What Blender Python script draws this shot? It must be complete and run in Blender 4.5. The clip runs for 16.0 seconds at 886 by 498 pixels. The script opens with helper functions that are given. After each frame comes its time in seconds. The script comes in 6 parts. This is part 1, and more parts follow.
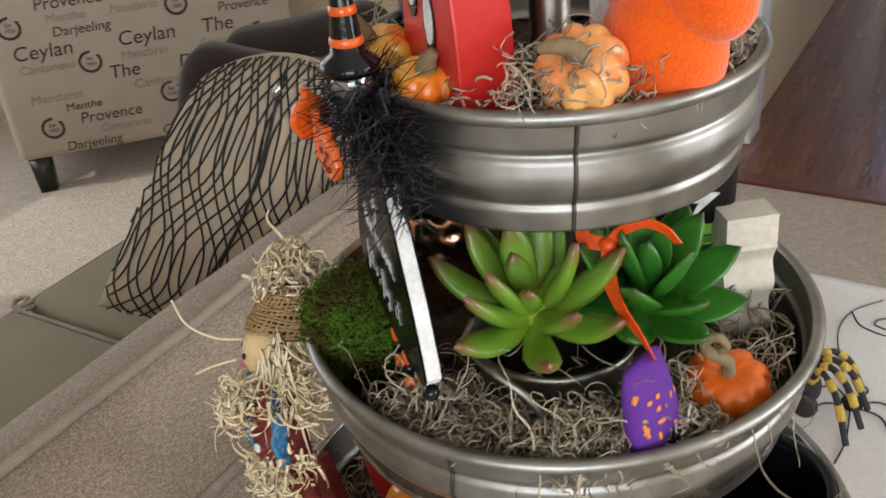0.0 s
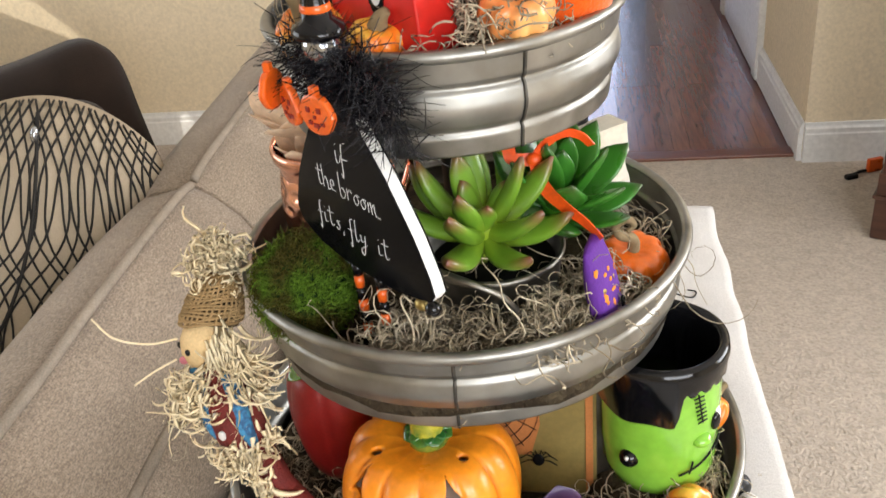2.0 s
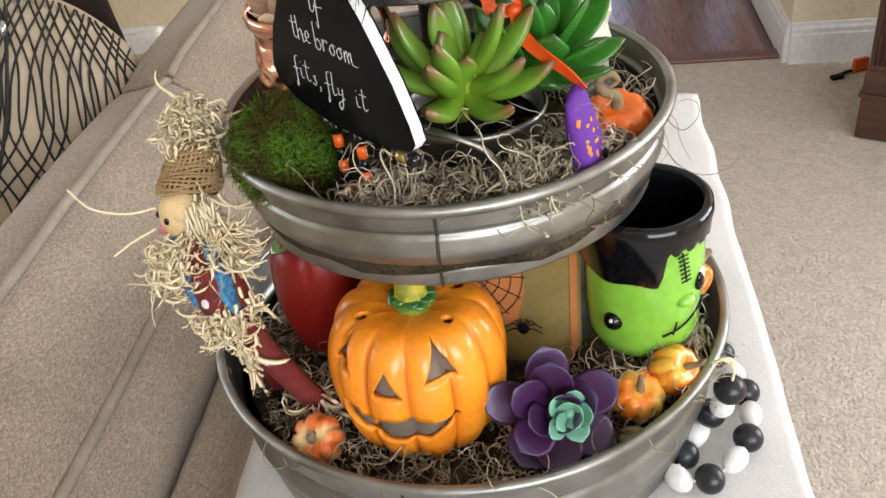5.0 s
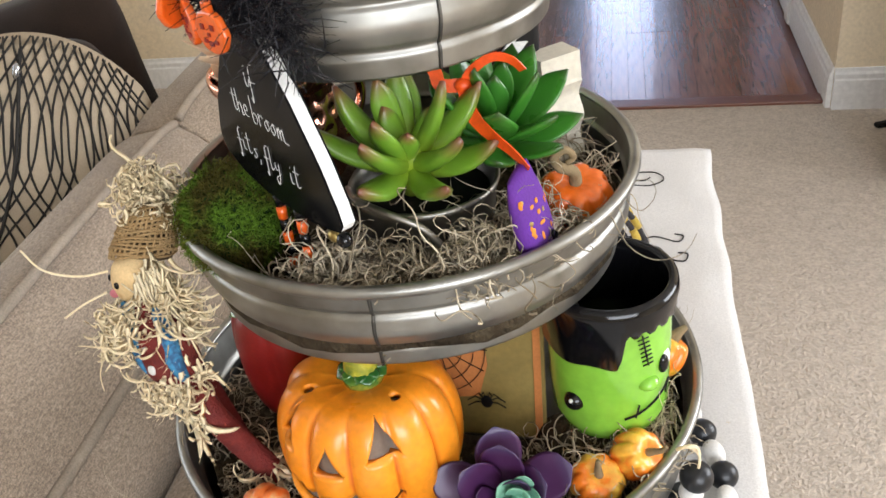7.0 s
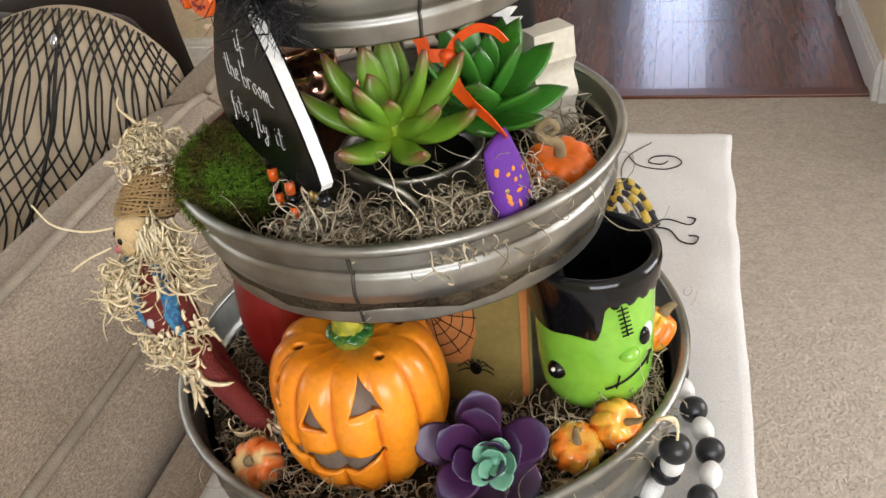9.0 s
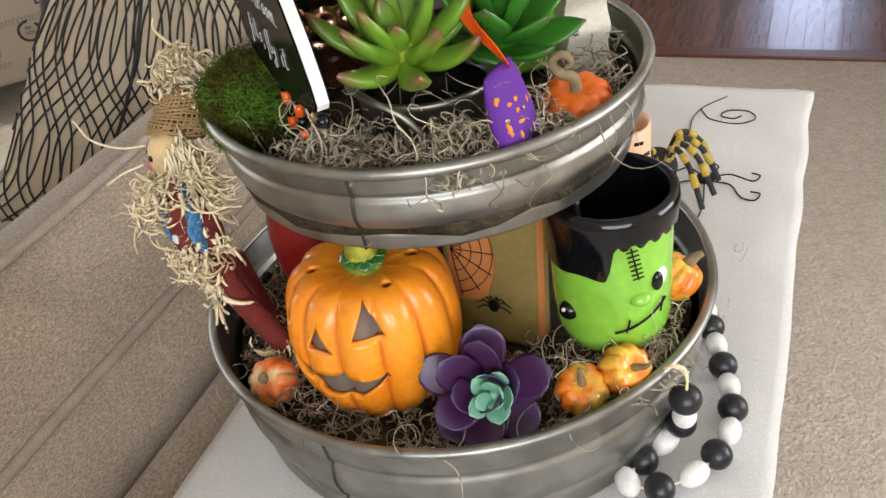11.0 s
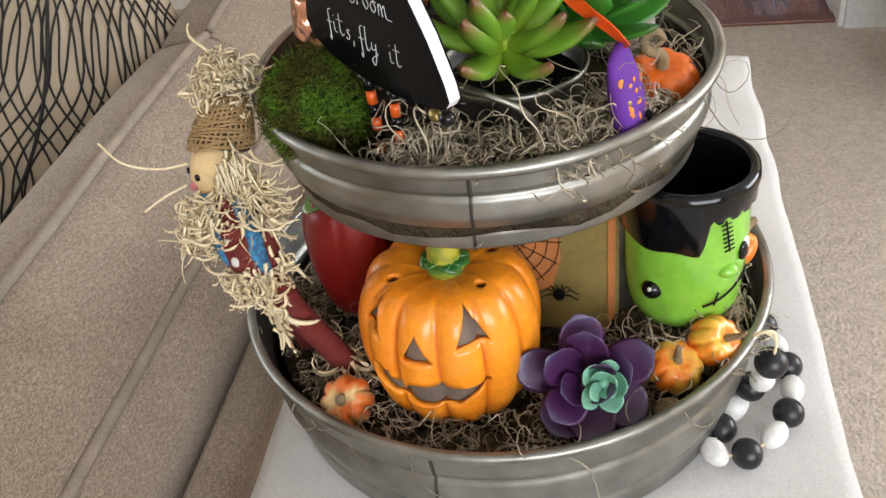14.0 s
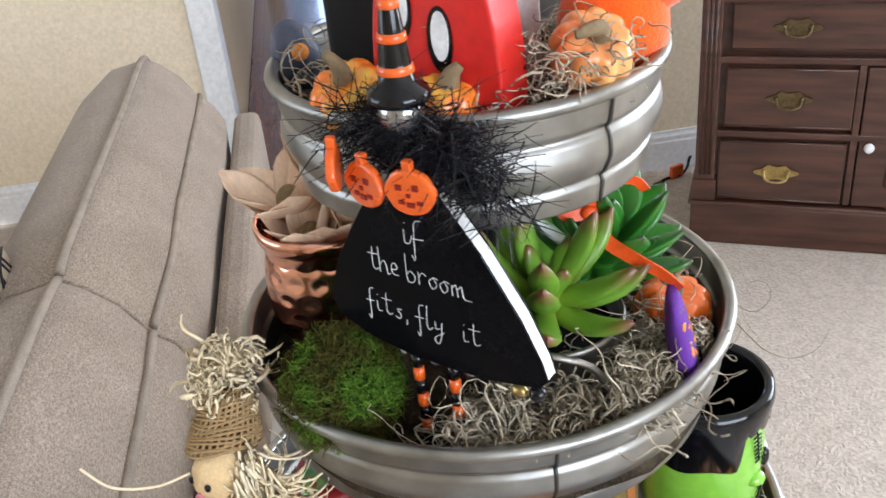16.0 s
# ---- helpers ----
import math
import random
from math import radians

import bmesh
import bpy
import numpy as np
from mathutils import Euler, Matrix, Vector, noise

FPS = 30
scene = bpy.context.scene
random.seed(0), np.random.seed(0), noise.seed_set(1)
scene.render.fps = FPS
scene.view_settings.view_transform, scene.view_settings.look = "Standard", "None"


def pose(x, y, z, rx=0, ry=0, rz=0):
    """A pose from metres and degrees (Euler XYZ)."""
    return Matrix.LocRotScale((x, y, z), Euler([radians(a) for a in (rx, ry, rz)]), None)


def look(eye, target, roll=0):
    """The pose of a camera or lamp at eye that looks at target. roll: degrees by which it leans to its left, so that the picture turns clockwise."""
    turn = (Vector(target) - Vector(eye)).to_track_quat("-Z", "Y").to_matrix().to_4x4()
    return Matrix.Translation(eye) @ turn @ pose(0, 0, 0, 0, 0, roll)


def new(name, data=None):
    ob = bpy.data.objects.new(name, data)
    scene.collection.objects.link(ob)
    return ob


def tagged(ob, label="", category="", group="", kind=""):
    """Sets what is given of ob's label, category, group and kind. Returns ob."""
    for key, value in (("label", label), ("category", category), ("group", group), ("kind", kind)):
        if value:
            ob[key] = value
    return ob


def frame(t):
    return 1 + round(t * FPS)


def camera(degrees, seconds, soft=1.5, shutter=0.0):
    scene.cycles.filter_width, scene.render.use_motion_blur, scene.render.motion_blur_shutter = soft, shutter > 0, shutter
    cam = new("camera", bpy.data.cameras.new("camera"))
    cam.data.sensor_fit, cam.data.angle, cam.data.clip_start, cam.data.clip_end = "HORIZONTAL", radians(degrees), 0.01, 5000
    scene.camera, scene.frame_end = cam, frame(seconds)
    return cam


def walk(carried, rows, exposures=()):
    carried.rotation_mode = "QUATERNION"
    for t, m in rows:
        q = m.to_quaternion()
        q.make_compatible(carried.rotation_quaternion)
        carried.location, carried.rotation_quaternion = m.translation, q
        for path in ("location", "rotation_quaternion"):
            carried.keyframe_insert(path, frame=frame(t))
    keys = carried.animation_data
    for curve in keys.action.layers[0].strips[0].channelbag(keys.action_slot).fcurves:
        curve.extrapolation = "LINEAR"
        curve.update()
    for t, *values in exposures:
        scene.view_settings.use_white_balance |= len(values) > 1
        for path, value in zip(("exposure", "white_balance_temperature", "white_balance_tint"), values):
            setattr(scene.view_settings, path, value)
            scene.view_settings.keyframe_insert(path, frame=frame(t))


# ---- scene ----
cam = camera(50.9, 16.0, shutter=0.3)
EYE, TILT, LEAN, TURN = 1.40, -30.3, 4.6, 29.6
START = (0.228, -0.504)
ROWS = [
    (0.0, 0.0, 0.0, 0.0, 0.0, 0.0, -0.0),
    (0.5, -0.0839, -0.0055, -0.0169, -6.75, -0.7, 5.48),
    (1.0, -0.1466, 0.005, -0.0156, -15.63, -1.47, 11.34),
    (1.5, -0.1746, -0.0291, -0.0263, -18.37, 0.4, 11.95),
    (2.0, -0.1899, -0.0395, -0.0408, -19.7, -0.34, 12.45),
    (2.5, -0.2044, -0.0344, -0.0677, -20.27, -4.02, 12.52),
    (3.0, -0.2083, -0.0337, -0.0934, -20.64, -6.28, 12.13),
    (5.5, -0.1813, -0.028, -0.0801, -20.52, -4.24, 13.72),
    (6.0, -0.1591, -0.0316, -0.0679, -20.23, -2.92, 13.6),
    (6.5, -0.1372, -0.0391, -0.0661, -18.78, -1.99, 12.66),
    (7.0, -0.1123, -0.0368, -0.0706, -17.17, -2.79, 11.99),
    (7.5, -0.0925, -0.0406, -0.0802, -15.93, -3.73, 11.5),
    (8.0, -0.0911, -0.0635, -0.0894, -15.46, -2.83, 10.85),
    (10.5, -0.0286, -0.0803, -0.1166, -8.86, -3.96, 8.58),
    (11.0, -0.0057, -0.0845, -0.1254, -6.73, -4.36, 7.44),
    (11.5, -0.0076, -0.081, -0.1189, -6.13, -4.07, 7.22),
    (12.0, -0.0307, -0.0707, -0.1114, -7.09, -4.23, 7.67),
    (12.5, -0.0996, -0.0412, -0.0977, -10.68, -5.17, 10.31),
    (13.0, -0.1726, -0.0099, -0.0855, -16.72, -5.99, 14.01),
    (13.5, -0.1949, 0.0131, -0.0749, -20.74, -7.36, 16.34),
    (14.0, -0.1836, -0.0163, -0.0893, -17.88, -6.92, 12.57),
    (14.5, -0.2034, 0.0065, -0.0719, -21.67, -6.71, 15.22),
    (15.0, -0.2657, 0.0409, -0.0212, -26.96, -2.78, 18.97),
    (15.5, -0.2877, 0.067, 0.0069, -32.17, -1.82, 19.72),
    (16.0, -0.3085, 0.0989, 0.0312, -34.01, -2.0, 19.76),
]
walk(cam, [(t, pose(START[0], START[1], EYE, TILT, LEAN, TURN) @ pose(x, y, z, 90 + pitch, roll, yaw))
           for t, x, y, z, yaw, pitch, roll in ROWS],
     exposures=[(0.0, -0.5, 6500, 10), (0.8, -0.22, 6850, 10), (1.5, 0.02, 6800, 10), (6.5, 0.02, 6450, 10), (8.0, -0.16, 6750, 10), (10.5, -0.22, 6750, 10), (11.5, -0.21, 6450, 10), (14.0, -0.16, 6500, 10), (15.0, 0.05, 6100, 10), (16.0, 0.12, 5850, 10)])

# ---- light: soft daylight through the windows of the three walls and at the end of the hall ----
world = bpy.data.worlds.new("world")
scene.world = world
world.use_nodes = True
wn = world.node_tree.nodes
sky = wn.new("ShaderNodeTexSky")
sky.sky_type, sky.sun_disc = "NISHITA", False
sky.sun_elevation, sky.sun_rotation = radians(38), radians(200)
wn["Background"].inputs["Strength"].default_value = 0.12
world.node_tree.links.new(sky.outputs[0], wn["Background"].inputs["Color"])


def area(name, m, sx, sy, watts, colour):
    lamp = bpy.data.lights.new(name, "AREA")
    lamp.shape, lamp.size, lamp.size_y, lamp.energy, lamp.color = "RECTANGLE", sx, sy, watts, colour
    ob = new(name, lamp)
    ob.matrix_world = m
    return ob


area("window_light_side", look((-3.30, 0.5, 1.5), (0.0, 0.7, 0.7)), 2.2, 1.3, 34, (0.895, 0.935, 1.0))
area("window_light_back", look((1.35, -2.9, 1.78), (0.1, 0.4, 0.6)), 2.4, 1.2, 98, (0.895, 0.935, 1.0))
area("window_light_east", look((3.12, 0.9, 1.52), (0.0, 0.2, 0.75)), 1.8, 1.3, 94, (0.92, 0.945, 1.0))
area("hall_window_light", look((0.2, 6.9, 1.3), (0.2, 3.0, 0.2)), 0.5, 1.7, 18, (0.60, 0.70, 1.0))
sun_data = bpy.data.lights.new("sun", "SUN")
sun_data.energy, sun_data.angle, sun_data.color = 2.2, radians(0.6), (1.0, 0.95, 0.86)
sun = new("sun", sun_data)
sun.matrix_world = look((-4.0, -4.2, 3.9), (0, 0, 0))


# ---- materials ----
def material(name, base, rough=0.6, metal=0.0, second=None, scale=40.0, amount=0.5, fine=400.0, bump=0.1, depth=0.002,
             coat=0.0, island=0.0, objvar=0.0, stretch=(1, 1, 1), rough_var=0.1, sheen=0.0, glow=0.0, trans=0.0, spec=0.5, weave=None, fleck=0.35):
    """Base colour broken by a coarse and a fine noise, with roughness variation and fine relief."""
    m = bpy.data.materials.new(name)
    m.use_nodes = True
    n, l = m.node_tree.nodes, m.node_tree.links
    b = n["Principled BSDF"]
    tc = n.new("ShaderNodeTexCoord")
    mp = n.new("ShaderNodeMapping")
    mp.inputs["Scale"].default_value = stretch
    l.new(tc.outputs["Object"], mp.inputs["Vector"])
    n1, n2 = n.new("ShaderNodeTexNoise"), n.new("ShaderNodeTexNoise")
    n1.inputs["Scale"].default_value, n1.inputs["Detail"].default_value = scale, 5
    n2.inputs["Scale"].default_value, n2.inputs["Detail"].default_value = fine, 3
    l.new(mp.outputs[0], n1.inputs["Vector"]), l.new(mp.outputs[0], n2.inputs["Vector"])
    ramp = n.new("ShaderNodeValToRGB")
    second = second or tuple(c * 0.7 for c in base)
    ramp.color_ramp.elements[0].position, ramp.color_ramp.elements[1].position = 0.5 - 0.25 / max(amount, 0.05) * 0.5, 0.5 + 0.25 / max(amount, 0.05) * 0.5
    ramp.color_ramp.elements[0].color, ramp.color_ramp.elements[1].color = (*second, 1), (*base, 1)
    l.new(n1.outputs["Fac"], ramp.inputs["Fac"])
    mix = n.new("ShaderNodeMix")
    mix.data_type, mix.blend_type = "RGBA", "MULTIPLY"
    mix.inputs[0].default_value = fleck
    l.new(ramp.outputs[0], mix.inputs[6])
    l.new(n2.outputs["Fac"], mix.inputs[7])
    gain = n.new("ShaderNodeMix")
    gain.data_type, gain.blend_type = "RGBA", "MULTIPLY"
    gain.inputs[0].default_value = 1.0
    gain.inputs[7].default_value = (1 / (1 - 0.5 * fleck),) * 3 + (1,)
    l.new(mix.outputs[2], gain.inputs[6])
    colour = gain.outputs[2]
    if island or objvar:
        src = n.new("ShaderNodeNewGeometry").outputs["Random Per Island"] if island else n.new("ShaderNodeObjectInfo").outputs["Random"]
        mr = n.new("ShaderNodeMapRange")
        mr.inputs[3].default_value, mr.inputs[4].default_value = 1 - (island or objvar), 1 + (island or objvar)
        l.new(src, mr.inputs[0])
        vm = n.new("ShaderNodeVectorMath")
        vm.operation = "SCALE"
        l.new(colour, vm.inputs[0]), l.new(mr.outputs[0], vm.inputs[3])
        colour = vm.outputs[0]
    l.new(colour, b.inputs["Base Color"])
    rr = n.new("ShaderNodeMapRange")
    rr.inputs[3].default_value, rr.inputs[4].default_value = max(rough - rough_var, 0.02), min(rough + rough_var, 1)
    l.new(n1.outputs["Fac"], rr.inputs[0]), l.new(rr.outputs[0], b.inputs["Roughness"])
    b.inputs["Metallic"].default_value = metal
    b.inputs["Coat Weight"].default_value = coat
    b.inputs["Coat Roughness"].default_value = 0.05
    b.inputs["Sheen Weight"].default_value = sheen
    b.inputs["Specular IOR Level"].default_value = spec
    b.inputs["Transmission Weight"].default_value = trans
    height = n2.outputs["Fac"]
    if weave:
        # plain-woven cloth: two crossing sets of uneven threads, and slubs along them
        sets = []
        for axis in weave[1]:
            m3, w = n.new("ShaderNodeMapping"), n.new("ShaderNodeTexNoise")
            m3.inputs["Rotation"].default_value = (0, radians(-40), 0)
            m3.inputs["Scale"].default_value = axis
            w.inputs["Scale"].default_value, w.inputs["Detail"].default_value = weave[0], 1
            l.new(tc.outputs["Object"], m3.inputs["Vector"]), l.new(m3.outputs[0], w.inputs["Vector"])
            sets.append(w.outputs["Fac"])
        ma = n.new("ShaderNodeMath")
        ma.operation = "MULTIPLY"
        l.new(sets[0], ma.inputs[0]), l.new(sets[1], ma.inputs[1])
        height = ma.outputs[0]
        cr = n.new("ShaderNodeMapRange")
        cr.inputs[1].default_value, cr.inputs[2].default_value, cr.inputs[3].default_value, cr.inputs[4].default_value = 0.12, 0.40, 0.66, 1.34
        l.new(height, cr.inputs[0])
        vm2 = n.new("ShaderNodeVectorMath")
        vm2.operation = "SCALE"
        l.new(colour, vm2.inputs[0]), l.new(cr.outputs[0], vm2.inputs[3])
        l.new(vm2.outputs[0], b.inputs["Base Color"])
    if bump:
        bp = n.new("ShaderNodeBump")
        bp.inputs["Strength"].default_value, bp.inputs["Distance"].default_value = bump, depth
        l.new(height, bp.inputs["Height"]), l.new(bp.outputs[0], b.inputs["Normal"])
    return m


M = {}
M["wall"] = material("wall_paint", (0.78, 0.665, 0.48), 0.7, second=(0.74, 0.625, 0.445), scale=2, fine=90, bump=0.15, depth=0.003)
M["white"] = material("white_trim_paint", (0.80, 0.80, 0.79), 0.35, second=(0.74, 0.74, 0.72), scale=5, fine=60, bump=0.03)
M["ceiling"] = material("ceiling_paint", (0.80, 0.79, 0.76), 0.8, second=(0.76, 0.75, 0.72), scale=3, fine=80, bump=0.2)
M["carpet"] = material("carpet", (0.535, 0.465, 0.39), 0.95, second=(0.465, 0.40, 0.33), scale=30, amount=0.8, fine=120, bump=0.8, depth=0.008, sheen=0.2, spec=0.1, fleck=0.55)
M["wood_floor"] = material("oak_floor", (0.22, 0.075, 0.04), 0.2, second=(0.12, 0.04, 0.022), scale=18, amount=0.8, fine=120, bump=0.12, stretch=(6, 0.6, 1), objvar=0.25, coat=0.3)
M["threshold"] = material("threshold_wood", (0.16, 0.05, 0.025), 0.35, scale=20, stretch=(0.6, 6, 1))
M["sofa"] = material("sofa_linen", (0.37, 0.295, 0.228), 0.9, second=(0.31, 0.245, 0.186), scale=10, amount=0.8, fine=330, bump=0.9, depth=0.002, sheen=0.25, spec=0.15, fleck=0.4, weave=(620, ((1, 0.30, 1), (0.30, 1, 1))))
M["sofa_seat"] = material("seat_cloth", (0.27, 0.235, 0.155), 0.9, second=(0.225, 0.195, 0.128), scale=9, fine=600, bump=0.3, sheen=0.2, spec=0.15)
M["welt"] = material("sofa_piping", (0.40, 0.335, 0.27), 0.9, scale=30, fine=500, bump=0.6, spec=0.15, fleck=0.6)
M["chair_cloth"] = material("printed_linen", (0.38, 0.325, 0.26), 0.9, second=(0.34, 0.29, 0.23), scale=8, fine=500, bump=0.3, spec=0.15)
M["ink"] = material("print_ink", (0.07, 0.05, 0.04), 0.9, scale=60, spec=0.1)
M["ink_pale"] = material("pale_print_ink", (0.30, 0.25, 0.19), 0.9, scale=60, spec=0.1)
M["dark_leg"] = material("dark_leg_wood", (0.015, 0.012, 0.010), 0.35, scale=30)
M["brown_cloth"] = material("brown_velvet", (0.030, 0.019, 0.014), 0.95, second=(0.020, 0.013, 0.010), scale=12, fine=400, bump=0.3, sheen=0.15, spec=0.1)
M["pillow"] = material("cream_linen", (0.47, 0.385, 0.28), 0.9, second=(0.40, 0.325, 0.235), scale=10, fine=600, bump=0.3, spec=0.15)
M["net"] = material("black_net_cord", (0.018, 0.015, 0.012), 0.8, scale=50)
M["runner"] = material("white_cotton_runner", (0.66, 0.645, 0.63), 0.85, second=(0.58, 0.565, 0.55), scale=7, amount=0.7, fine=500, bump=0.3, depth=0.002, sheen=0.1, spec=0.2)
M["table"] = material("table_wood", (0.10, 0.055, 0.03), 0.4, scale=14, stretch=(5, 0.5, 1))
M["dresser"] = material("mahogany", (0.088, 0.036, 0.022), 0.32, second=(0.042, 0.016, 0.010), scale=9, amount=0.8, fine=160, bump=0.12, stretch=(0.5, 1, 5), coat=0.2)
M["brass"] = material("old_brass", (0.20, 0.15, 0.075), 0.42, 1.0, second=(0.10, 0.075, 0.04), scale=120)
M["brass_bright"] = material("bright_brass", (0.52, 0.40, 0.16), 0.35, 1.0, second=(0.35, 0.26, 0.10), scale=120)
M["glass_knob"] = material("glass_knob", (0.85, 0.86, 0.88), 0.08, 0.0, scale=30, bump=0)
M["zinc"] = material("galvanised_steel", (0.38, 0.375, 0.35), 0.42, 1.0, second=(0.225, 0.22, 0.20), scale=24, amount=0.8, fine=60, bump=0.10, rough_var=0.10, fleck=0.25)
M["zinc_dark"] = material("weathered_zinc", (0.30, 0.285, 0.255), 0.4, 1.0, second=(0.17, 0.16, 0.14), scale=22, amount=0.8, fine=120, bump=0.08)
M["seam"] = material("seam_dark", (0.10, 0.095, 0.085), 0.5, 0.8, scale=60)


# ---- mesh helpers ----
def smooth(bm, on=True):
    for f in bm.faces:
        f.smooth = on
    return bm


def finish(name, bm, mat):
    me = bpy.data.meshes.new(name)
    bm.normal_update()
    bm.to_mesh(me)
    bm.free()
    for m in (mat if isinstance(mat, (list, tuple)) else [mat]):
        me.materials.append(m)
    return new(name, me)


def part(name, bm, mat, parent, label=""):
    ob = finish(name, bm, mat)
    ob.parent = parent
    return tagged(ob, label)


def thing(name, m, label, category, group="", kind=""):
    ob = new(name)
    ob.empty_display_size = 0.05
    ob.matrix_world = m
    return tagged(ob, label, category, group, kind)


def single(name, bm, mat, m, label, category, group="", kind=""):
    ob = finish(name, bm, mat)
    ob.matrix_world = m
    return tagged(ob, label, category, group, kind)


def box(sx, sy, sz, at=(0, 0, 0), bevel=0.0, seg=2, bm=None, rot=None):
    """A block centred at a place, with rounded edges."""
    b = bmesh.new()
    bmesh.ops.create_cube(b, size=1.0)
    bmesh.ops.scale(b, vec=(sx, sy, sz), verts=b.verts)
    if bevel:
        bmesh.ops.bevel(b, geom=b.edges[:], offset=bevel, segments=seg, profile=0.5, affect="EDGES")
    if rot is not None:
        bmesh.ops.transform(b, matrix=rot, verts=b.verts)
    bmesh.ops.translate(b, vec=at, verts=b.verts)
    return merge(bm, b)


def merge(bm, b):
    if bm is None:
        return b
    me = bpy.data.meshes.new("tmp")
    b.to_mesh(me)
    b.free()
    bm.from_mesh(me)
    bpy.data.meshes.remove(me)
    return bm


def lathe(profile, n=48, bm=None, at=(0, 0, 0), wobble=None):
    """Turns (radius, height) pairs about z."""
    b = bmesh.new()
    rings = []
    for r, z in profile:
        if r < 1e-6:
            rings.append([b.verts.new((at[0], at[1], at[2] + z))])
        else:
            ring = []
            for i in range(n):
                a = 2 * math.pi * i / n
                k = wobble(a, z) if wobble else 1.0
                ring.append(b.verts.new((at[0] + r * k * math.cos(a), at[1] + r * k * math.sin(a), at[2] + z)))
            rings.append(ring)
    for p, q in zip(rings, rings[1:]):
        for i in range(n):
            j = (i + 1) % n
            if len(p) == 1 and len(q) == 1:
                continue
            if len(p) == 1:
                b.faces.new((p[0], q[j], q[i]))
            elif len(q) == 1:
                b.faces.new((p[i], p[j], q[0]))
            else:
                b.faces.new((p[i], p[j], q[j], q[i]))
    bmesh.ops.recalc_face_normals(b, faces=b.faces[:])
    smooth(b)
    return merge(bm, b)


def tube(points, radius, n=8, bm=None, closed=False):
    """A round cord along points; radius may be a list."""
    pts = [Vector(p) for p in points]
    rad = radius if isinstance(radius, (list, tuple)) else [radius] * len(pts)
    b = bmesh.new()
    rings, up = [], None
    for i, p in enumerate(pts):
        if closed:
            d = pts[(i + 1) % len(pts)] - pts[i - 1]
        else:
            d = pts[min(i + 1, len(pts) - 1)] - pts[max(i - 1, 0)]
        d = d.normalized() if d.length > 1e-9 else Vector((0, 0, 1))
        if up is None:
            up = d.orthogonal().normalized()
        up = (up - d * up.dot(d))
        up = up.normalized() if up.length > 1e-6 else d.orthogonal().normalized()
        side = d.cross(up)
        rings.append([b.verts.new(p + rad[i] * (math.cos(2 * math.pi * k / n) * up + math.sin(2 * math.pi * k / n) * side)) for k in range(n)])
    pairs = list(zip(rings, rings[1:])) + ([(rings[-1], rings[0])] if closed else [])
    for p, q in pairs:
        for k in range(n):
            b.faces.new((p[k], p[(k + 1) % n], q[(k + 1) % n], q[k]))
    if not closed:
        b.faces.new(rings[0][::-1]), b.faces.new(rings[-1])
    bmesh.ops.recalc_face_normals(b, faces=b.faces[:])
    smooth(b)
    return merge(bm, b)


def slab(outline, thick, bevel=0.0, bm=None, m=None):
    """A flat outline in x, z given thickness along y."""
    b = bmesh.new()
    f = b.faces.new([b.verts.new((x, 0, z)) for x, z in outline])
    r = bmesh.ops.extrude_face_region(b, geom=[f])
    bmesh.ops.translate(b, vec=(0, thick, 0), verts=[v for v in r["geom"] if isinstance(v, bmesh.types.BMVert)])
    bmesh.ops.recalc_face_normals(b, faces=b.faces[:])
    if bevel:
        es = [e for e in b.edges if len(e.link_faces) == 2 and e.calc_face_angle(0) > 1.0]
        bmesh.ops.bevel(b, geom=es, offset=bevel, segments=2, profile=0.5, affect="EDGES")
    if m is not None:
        bmesh.ops.transform(b, matrix=m, verts=b.verts)
    return merge(bm, b)


def ball(rx, ry, rz, at=(0, 0, 0), u=20, v=12, bm=None, m=None):
    b = bmesh.new()
    bmesh.ops.create_uvsphere(b, u_segments=u, v_segments=v, radius=1.0)
    bmesh.ops.scale(b, vec=(rx, ry, rz), verts=b.verts)
    if m is not None:
        bmesh.ops.transform(b, matrix=m, verts=b.verts)
    bmesh.ops.translate(b, vec=at, verts=b.verts)
    smooth(b)
    return merge(bm, b)


def loft(sections, bm=None, closed=True, caps=True):
    """Joins rings of equally many points."""
    b = bmesh.new()
    rings = [[b.verts.new(p) for p in s] for s in sections]
    k = len(rings[0])
    for p, q in zip(rings, rings[1:]):
        for i in range(k if closed else k - 1):
            b.faces.new((p[i], p[(i + 1) % k], q[(i + 1) % k], q[i]))
    if caps and closed:
        b.faces.new(rings[0][::-1]), b.faces.new(rings[-1])
    bmesh.ops.recalc_face_normals(b, faces=b.faces[:])
    smooth(b)
    return merge(bm, b)


def spline(points, n=8):
    """A smooth row of points through the given ones."""
    p = [Vector(q) for q in points]
    p = [2 * p[0] - p[1]] + p + [2 * p[-1] - p[-2]]
    out = []
    for i in range(1, len(p) - 2):
        for s in range(n):
            t = s / n
            out.append(0.5 * ((2 * p[i]) + (p[i + 1] - p[i - 1]) * t + (2 * p[i - 1] - 5 * p[i] + 4 * p[i + 1] - p[i + 2]) * t * t
                              + (3 * p[i] - p[i - 1] - 3 * p[i + 1] + p[i + 2]) * t ** 3))
    return out + [p[-2]]


